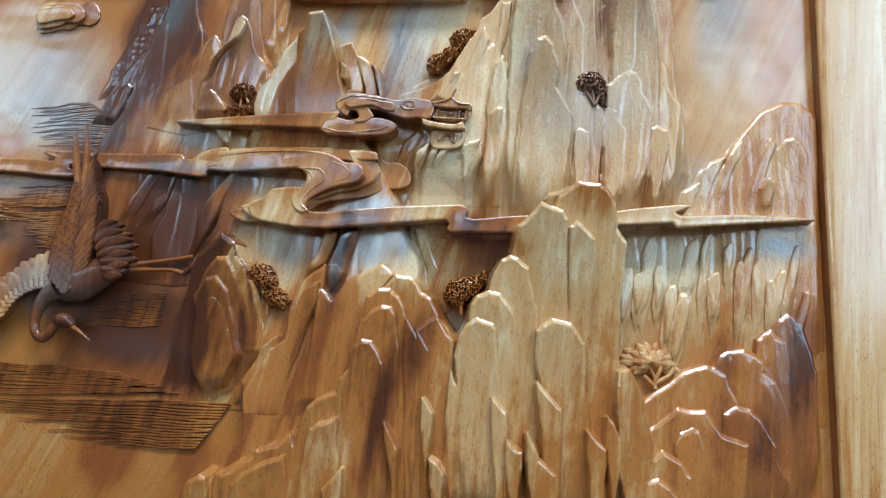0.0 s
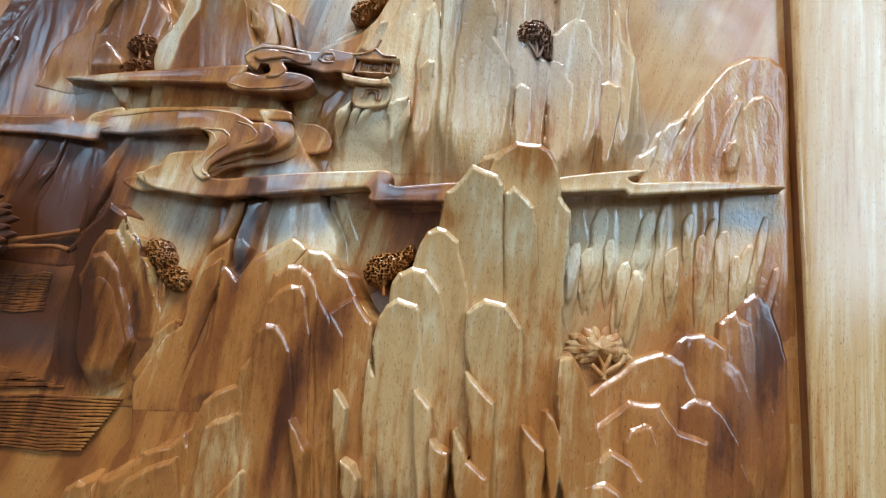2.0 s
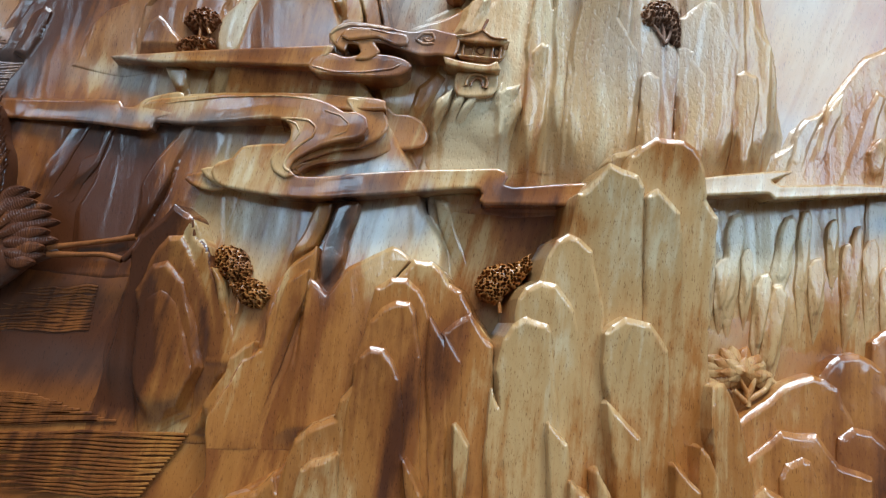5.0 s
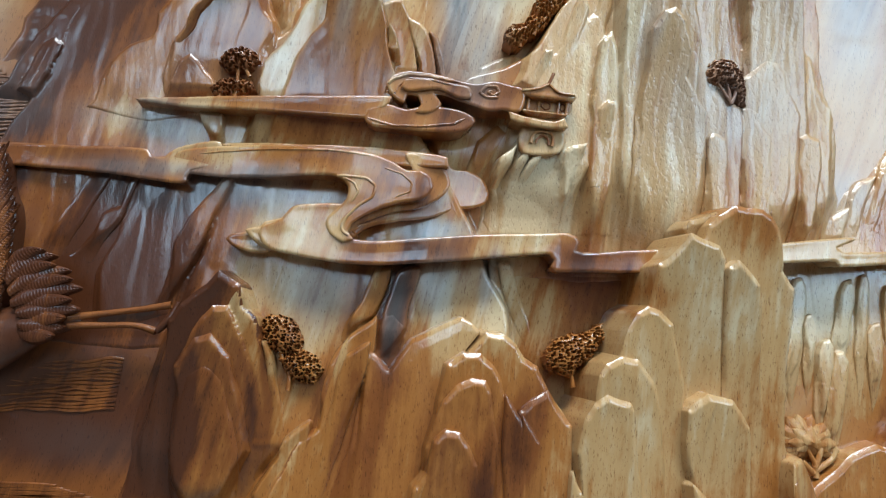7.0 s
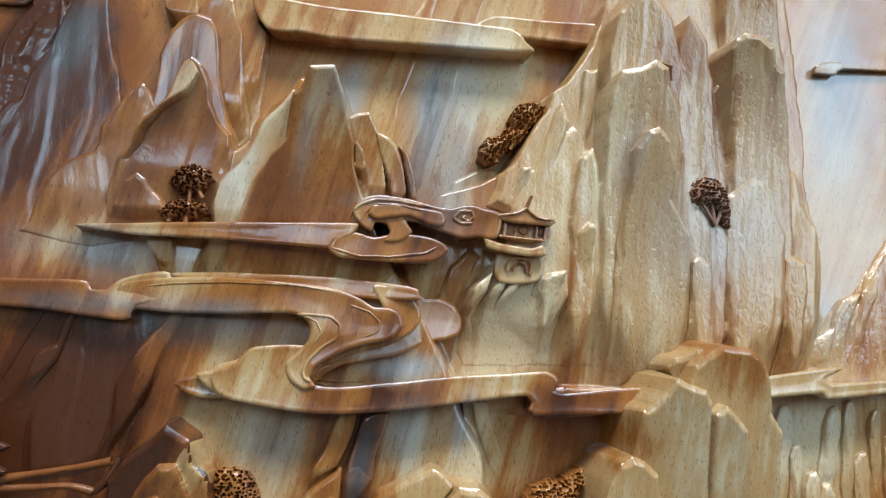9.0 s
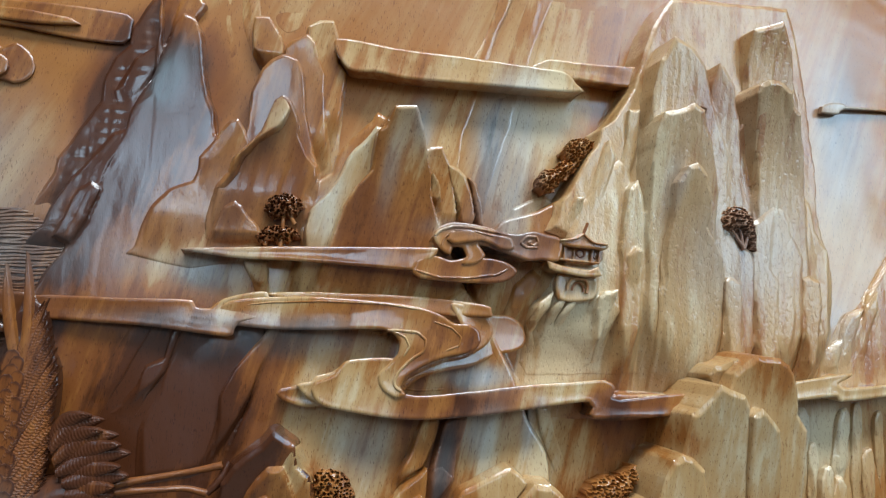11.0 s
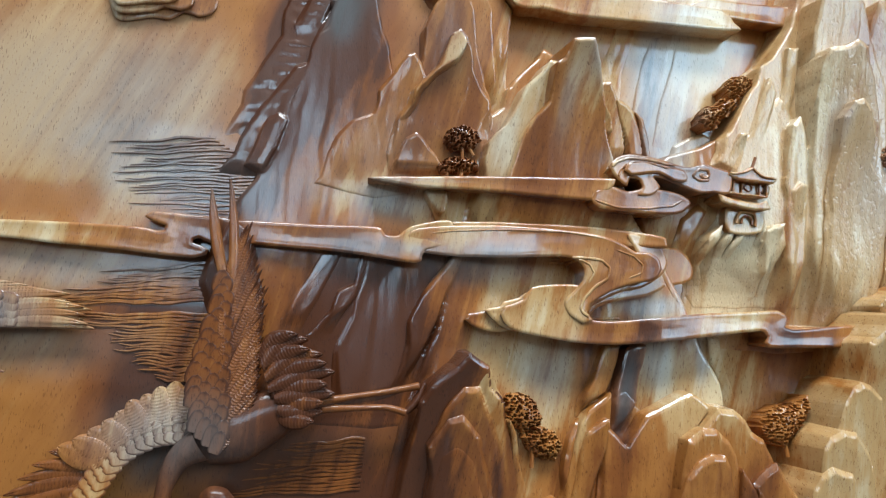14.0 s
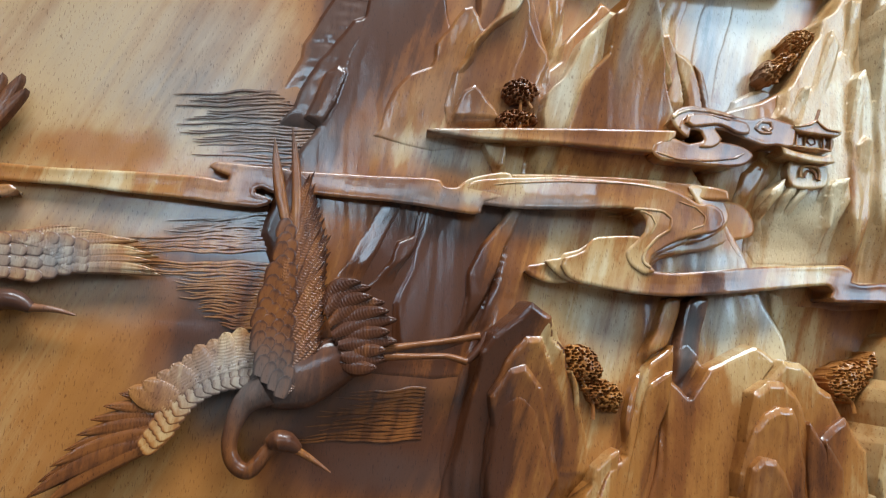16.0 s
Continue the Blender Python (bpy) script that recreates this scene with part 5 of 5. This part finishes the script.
pine("brown carved tree with pierced round crowns beside the hill", [[(-323, 122), (-317, 130), (-302, 130), (-291, 121), (-284, 107), (-290, 95), (-306, 94), (-318, 105)], [(-304, 93), (-289, 102), (-272, 96), (-265, 82), (-273, 71), (-290, 72), (-300, 82)]], 30, [[(-295, 64), (-295, 78), (-303, 95), (-310, 112)], [(-295, 78), (-286, 90)]])
pine("brown carved tree with pierced round crown between golden peaks", [[(-70, 99), (-61, 118), (-46, 125), (-35, 124), (-18, 135), (-15, 118), (-33, 99), (-48, 84), (-65, 87)]], 40, [[(-45, 76), (-47, 87), (-54, 100)], [(-47, 87), (-39, 107)]])
pine("small brown carved tree with two pierced crowns", [[(-384, 362), (-379, 373), (-363, 382), (-350, 375), (-345, 366), (-355, 356), (-372, 354)], [(-388, 338), (-380, 347), (-366, 349), (-350, 348), (-347, 338), (-359, 331), (-383, 329)]], 30, [[(-365, 328), (-364, 343), (-364, 358), (-362, 370)], [(-353, 350), (-357, 358), (-356, 368)], [(-379, 328), (-377, 343)]])
pine("small brown carved tree with two pierced crowns on the cliff", [[(-83, 451), (-79, 460), (-68, 465), (-56, 467), (-49, 463), (-51, 451), (-60, 444), (-67, 434), (-79, 439)], [(-111, 418), (-107, 426), (-94, 429), (-87, 437), (-73, 439), (-68, 429), (-78, 419), (-88, 415), (-94, 404), (-105, 401), (-112, 409)]], 32, [[(-83, 416), (-79, 425), (-70, 437), (-65, 446)], [(-96, 402), (-96, 410), (-94, 419)]])
pine("small brown carved tree with arched pierced crown", [[(86, 382), (88, 393), (97, 400), (108, 402), (119, 395), (126, 382), (128, 366), (125, 350), (120, 353), (117, 365), (110, 371), (99, 372), (90, 373)]], 47, [[(111, 352), (105, 362), (98, 374)], [(109, 356), (109, 366), (106, 377)], [(111, 353), (115, 362), (117, 372)]])


def leafy_tree():
    tree = thing("carved_leafy_tree", "pale brown carved tree with large pointed leaves", "carved tree")
    rnd = random.Random(4)
    bed = max(float(height_at(185 + 8 * k, 30 + 4 * k)) for k in range(5)) + 1
    mid = (189, 33)
    for count, inner, outer, h in ((15, 0.4, 1.0, 0), (11, 0.2, 0.78, 2.5), (7, 0.06, 0.54, 5), (3, 0.0, 0.3, 7)):
        for i in range(count):
            ang = 2 * math.pi * (i + 0.3 * h) / count + rnd.uniform(-0.12, 0.12)
            wide, tall = 38, (28 if math.sin(ang) > 0 else 19)
            far = outer * rnd.uniform(0.9, 1.06)
            base = (mid[0] + inner * wide * math.cos(ang), mid[1] + inner * tall * math.sin(ang))
            tip = (mid[0] + far * wide * math.cos(ang), mid[1] + far * tall * math.sin(ang))
            width, h1 = rnd.uniform(12, 15), bed + h - 4
            c = Carving()
            c.leaf(base, tip, width, h1 + rnd.uniform(1, 2.5), h1 - 3 + rnd.uniform(-1, 1), 0.42 + rnd.uniform(-0.08, 0.08), 1.8, blunt=0.75, nu=11)
            c.make("leaf", WOOD_DULL, tree)
    for tr in ([(187, -1), (187, 11), (183, 20), (179, 29)], [(187, 8), (192, 19), (195, 26)], [(188, 6), (204, 16), (209, 26)], [(185, 3), (174, 14)]):
        c = Carving()
        c.tube([(x + 6, z + 2) for x, z in tr], [3.2, 2.6, *([1.8] * (len(tr) - 2))], bed + 1, 0.4)
        c.make("branch", WOOD_DULL, tree)


leafy_tree()


# ---- carved pavilion ----
def pavilion():
    house = thing("carved_pavilion", "small golden carved two-tiered pavilion with upturned eaves", "carved pavilion")
    slab(house, "wall", [(-92, 346), (-51, 344), (-54, 327), (-95, 329)], 39, 39, 0.44, style="cloud", cell=0.8)
    slab(house, "base_wall", [(-94, 317), (-57, 316), (-59, 292), (-95, 290)], 36, 36, 0.46, style="cloud", cell=0.8)
    slab(house, "roof", [(-73, 356), (-67, 351), (-60, 346), (-48, 346), (-45, 344), (-50, 340), (-66, 340), (-88, 341), (-98, 344), (-100, 349), (-95, 346), (-84, 350), (-78, 354)], 47, 47, 0.38, style="cloud", cell=0.8)
    slab(house, "eave", [(-111, 326), (-97, 322), (-66, 319), (-57, 323), (-53, 314), (-73, 312), (-97, 315), (-108, 318)], 45, 45, 0.42, style="cloud", cell=0.8)
    timber = (
            ("finial", [(-74, 352), (-71, 359), (-68, 366)], 1.6, 50, 0.4),
            ("ridge", [(-73, 354), (-82, 349), (-98, 346)], 1.2, 52, 0.2),
            ("ridge", [(-73, 354), (-63, 346), (-48, 345)], 1.2, 52, 0.2),
            ("column", [(-90, 345), (-92, 329)], 1.4, 45, 0.35),
            ("column", [(-80, 344), (-82, 329)], 1.0, 44, 0.35),
            ("column", [(-61, 344), (-63, 327)], 1.4, 45, 0.35),
            ("column", [(-53, 344), (-55, 327)], 1.4, 45, 0.35))
    trim = (
            ("rail", [(-96, 329), (-76, 328), (-55, 327)], 1.2, 45, 0.25),
            ("window_ring", [(-74, 332), (-78, 336), (-74, 340), (-70, 338), (-70, 334), (-74, 332)], 0.8, 43, 0.6),
            ("window_ring", [(-58, 331), (-60, 335), (-58, 339), (-55, 337), (-56, 333), (-58, 331)], 0.7, 43, 0.6),
            ("arch", [(-87, 299), (-86, 305), (-82, 310), (-75, 311), (-68, 309), (-66, 303), (-67, 297)], 1.6, 41, 0.3),
            ("arch", [(-82, 299), (-81, 303), (-76, 307), (-71, 304), (-70, 298)], 1.3, 41, 0.6))
    for name, pts, r, h, tone in timber + trim:
        c = Carving()
        c.tube(pts, r, h - 4, tone)
        c.make(name, WOOD, house)


pavilion()


# ---- ripple lines cut into the board ----
def ripples(label, corners, count, h, tone, seed):
    rnd = random.Random(seed)
    tl, tr, bl, br = corners
    c = Carving()
    for i in range(count):
        t = (i + 0.5) / count
        a, b = lerp(tl, bl, t), lerp(tr, br, t)
        span = b[0] - a[0]
        a = (a[0] + rnd.uniform(-0.22, 0.18) * span, a[1])
        k = max(6, int(abs(span) / 12))
        ph = rnd.uniform(0, 6)
        pts = []
        for j in range(k + 1):
            u = j / k
            x, z = lerp(a, b, u)
            pts.append((x, z + 1.0 * math.sin(u * 9 + ph * 0.3 + i * 0.3) + 0.6 * math.sin(u * 23 + ph)))
        radii = [0.2] + [0.6 + 1.0 * min(1, 1.6 * j / k) for j in range(1, k)] + [1.2]
        c.tube(pts, radii, h, tone, steps=3, ring=7, flat=1.0)
    tagged(c.make("carved_ripples", WOOD), label, "carved ripples", "ripples on the board", "stuff")


ripples("brown wavy carved lines beside the dark mountain edge", [(-672, 342), (-597, 355), (-629, 270), (-468, 280)], 27, 1.0, 0.55, 1)
ripples("golden wavy carved lines behind the crane wing", [(-658, 225), (-578, 239), (-704, 193), (-584, 201)], 18, 0.9, 0.62, 2)
ripples("golden wavy carved lines behind the crane wing", [(-691, 187), (-583, 191), (-621, 132), (-593, 130)], 23, 0.9, 0.6, 3)
ripples("dark shallow carved lines under the crane", [(-499, 81), (-442, 87), (-556, 36), (-445, 41)], 16, 0.1, 0.72, 4)
ripples("brown wavy carved water lines at the foot of the hill", [(-800, -14), (-487, -21), (-784, -71), (-402, -44)], 14, 1.0, 0.7, 5)
ripples("brown wavy carved water lines at the foot of the hill", [(-675, -61), (-333, -49), (-498, -112), (-374, -111)], 17, 2.4, 0.72, 6)


# ---- carved cranes, each one plain mesh ----
def crane_one():
    c = Carving(9)
    rnd = random.Random(8)
    c.tube([(-590, 82), (-576, 87), (-551, 93), (-524, 106), (-501, 113), (-472, 116)], [10, 22, 27, 22, 14, 4], [10, 10, 10, 11, 13, 15], 0.78, ring=17, flat=0.55)
    wing = [(-591, 127), (-594, 141), (-585, 163), (-581, 185), (-578, 209), (-575, 230), (-577, 250), (-569, 272), (-562, 267), (-553, 258), (-547, 232), (-540, 218), (-536, 198), (-536, 163), (-536, 139), (-543, 115), (-549, 96), (-562, 82), (-574, 95), (-582, 112)]
    c.add(*slab_mesh(wing, 29, 29, 0.7, style="cloud"))
    tips = [(-573, 308), (-587, 297), (-554, 271), (-547, 252), (-541, 234), (-535, 217), (-533, 197), (-533, 175), (-532, 156), (-533, 137), (-536, 119), (-540, 104), (-543, 91)]
    roots = [(-569, 219), (-562, 82)]
    c.leaf((-564, 190), tips[0], 9, 22, 24, 0.5, 1.6, -0.03, 0.7, 0.3, 80)
    c.leaf((-567, 208), tips[1], 10, 22, 24, 0.45, 1.4, 0.03, 0.7, 0.3, 80)
    for i in range(30):
        t = i / 29
        tip = along(tips[2:], t)
        low = along([roots[0], roots[1]], min(1.0, 0.3 + 0.8 * t))
        root = (low[0] + rnd.uniform(-3, 3), low[1] + rnd.uniform(-4, 4))
        tip = lerp(root, tip, rnd.uniform(0.94, 1.05))
        c.leaf(root, tip, 9.5, 24.5 - 2 * t + (i % 2), 21, 0.6 + rnd.uniform(-0.08, 0.08), 0.8, 0.05, 0.75, 0.45, 180, 9, 0.24, 1.0)
    left_edge = [(-585, 104), (-593, 134), (-588, 153), (-584, 170), (-578, 194), (-575, 219)]
    right_edge = [(-561, 82), (-560, 105), (-563, 132), (-563, 161), (-565, 185), (-567, 209)]
    for i in range(13):
        t = i / 12
        a, b = along(left_edge, t), along(right_edge, t)
        n = 4 if t < 0.75 else 2
        for j in range(n):
            p = lerp(a, b, (j + 0.5 + 0.3 * (i % 2)) / n)
            c.leaf((p[0] - 2, p[1] - 9), (p[0] + 3, p[1] + 9), 13, 24, 25.4, 0.6 + rnd.uniform(-0.05, 0.05), 0.35, 0, 0.35, 0, 12, 11, 0.25, 0.5)
    # lower wing: long feathers, short feathers, then scales
    quill_tips = [(-739, -12), (-753, -6), (-736, 20), (-714, 53), (-704, 65), (-694, 75)]
    quill_roots = [(-663, 35), (-664, 40), (-662, 47), (-656, 54), (-654, 60), (-651, 66)]
    for i in range(9):
        t = i / 8
        c.leaf(along(quill_roots, t), along(quill_tips, t), 15 - 4 * t, 11, 7 + 2 * (i % 2), 0.58 + rnd.uniform(-0.08, 0.08), 1.5, -0.06 + 0.05 * t, 0.65, 0.4, 70)
    short_tips = [(-686, 79), (-671, 87), (-661, 95), (-650, 102), (-642, 110), (-635, 118), (-626, 121), (-616, 127), (-601, 133), (-594, 130), (-585, 119)]
    short_roots = [(-651, 67), (-645, 76), (-638, 81), (-631, 85), (-624, 89), (-615, 92), (-608, 95), (-601, 97), (-594, 100), (-586, 101), (-581, 101)]
    for i in range(11):
        t = i / 10
        c.leaf(along(short_roots, t), along(short_tips, t), 22, 14, 12 + (i % 2), 0.34 - 0.18 * t, 1.2, 0.05, 0.5, 0.35, 44)
    top = [(-668, 41), (-662, 54), (-655, 66), (-644, 79), (-631, 90), (-617, 96), (-599, 102), (-588, 105)]
    low = [(-662, 33), (-651, 43), (-645, 56), (-636, 69), (-626, 76), (-611, 83), (-595, 84), (-585, 82)]
    c.add(*slab_mesh(top + low[::-1], 23, 23, 0.1, style="cloud"))
    for i in range(15):
        t = i / 14
        for j in range(3):
            p = lerp(along(low, t), along(top, t), (j + 0.5) / 3)
            ang = 3.9 - 1.2 * t
            c.leaf((p[0] - 6 * math.cos(ang), p[1] - 6 * math.sin(ang)), (p[0] + 8 * math.cos(ang), p[1] + 8 * math.sin(ang)), 11, 13.6, 14.8, 0.16 + rnd.uniform(-0.05, 0.05), 0.3, 0, 0.3, 0, 12, 11, 0.45, 0.5)
    # tail
    tail_roots = [(-535, 150), (-530, 137), (-526, 125), (-520, 118), (-518, 113), (-520, 106)]
    tail_tips = [(-505, 174), (-494, 168), (-484, 160), (-476, 151), (-471, 137), (-472, 126), (-487, 102)]
    for i in range(11):
        t = i / 10
        tip = lerp(along(tail_roots, t), along(tail_tips, t), rnd.uniform(0.85, 1.03))
        c.leaf(along(tail_roots, t), tip, 16, 20 + 3 * (i % 2), 27 - 4 * (i % 2), 0.78 + rnd.uniform(-0.06, 0.06), 1.9, 0.2 - 0.26 * t, 0.6, 0.25, 100)
    # neck, head, bill, legs
    c.tube([(-578, 82), (-594, 70), (-602, 50), (-603, 33), (-597, 21), (-587, 17), (-579, 24), (-573, 33), (-565, 38)], [15, 10, 7, 6.2, 6.4, 6.6, 6, 5.5, 6], [14, 14, 14, 14, 14, 15, 16, 16, 17], 0.7, ring=13, flat=0.9)
    c.tube([(-572, 37), (-565, 41), (-557, 40), (-547, 34)], [6, 9, 8.5, 3.5], [16, 18, 18, 17], 0.75, ring=13)
    c.tube([(-551, 35), (-538, 28), (-521, 17)], [3.6, 2.6, 0.6], [17, 18, 18], 0.45)
    c.tube([(-482, 118), (-454, 123), (-424, 128), (-399, 133)], [4, 2.6, 2.6, 3.5], 16, 0.55)
    c.tube([(-482, 112), (-453, 113), (-428, 114), (-410, 110)], [4, 2.6, 2.6, 3.5], 15, 0.55)
    c.tube([(-410, 110), (-400, 121), (-394, 136)], [3, 4, 2], 14, 0.85)
    tagged(c.make("carved_crane", WOOD_CRANE), "dark brown lacquered flying crane carved with layered feathers", "carved crane", "cranes in flight")


def crane_two():
    c = Carving(6)
    rnd = random.Random(9)
    top = [(-835, 192), (-799, 202), (-774, 206), (-752, 203), (-734, 197)]
    low = [(-832, 171), (-793, 166), (-772, 163), (-756, 169), (-732, 177)]
    c.add(*slab_mesh(top + low[::-1], 18, 18, 0.25, style="cloud"))
    tips = [(-673, 173), (-683, 181), (-677, 189), (-697, 195), (-694, 201), (-713, 203), (-729, 207), (-749, 210)]
    roots = [(-747, 173), (-752, 176), (-755, 181), (-760, 185), (-763, 189), (-771, 191), (-780, 193), (-789, 195)]
    for i in range(20):
        t = i / 19
        c.leaf(along(roots, t), along(tips, t), 10, 12, 8 + 2 * (i % 2), 0.24 + rnd.uniform(-0.1, 0.12), 1.2, 0.05, 0.65, 0.35, 70)
    for i in range(9):
        for j in range(4):
            p = lerp(along(low, i / 8 * 0.95), along(top, i / 8 * 0.95), (j + 0.4) / 4)
            c.leaf((p[0] - 7, p[1] + 1), (p[0] + 8, p[1] - 2), 12, 12.0, 13.0, 0.2 + rnd.uniform(-0.05, 0.05), 0.3, 0, 0.3, 0, 12, 11, 0.4, 0.5)
    for a, b in zip([(-829, 277), (-825, 280), (-830, 284), (-839, 286)], [(-798, 327), (-803, 340), (-818, 339), (-830, 334)]):
        c.leaf(a, b, 14, 12, 12, 0.75, 2.4, 0.04, 0.5, 0.3, 18)
    c.tube([(-812, 138), (-793, 146), (-781, 146), (-768, 140)], [8, 9, 8, 4], 12, 0.8, ring=13)
    c.tube([(-772, 141), (-752, 140), (-734, 136)], [4, 2.6, 0.6], 12, 0.5)
    tagged(c.make("carved_crane", WOOD_CRANE), "tan and brown flying crane carved with layered feathers", "carved crane", "cranes in flight")


crane_one()
crane_two()
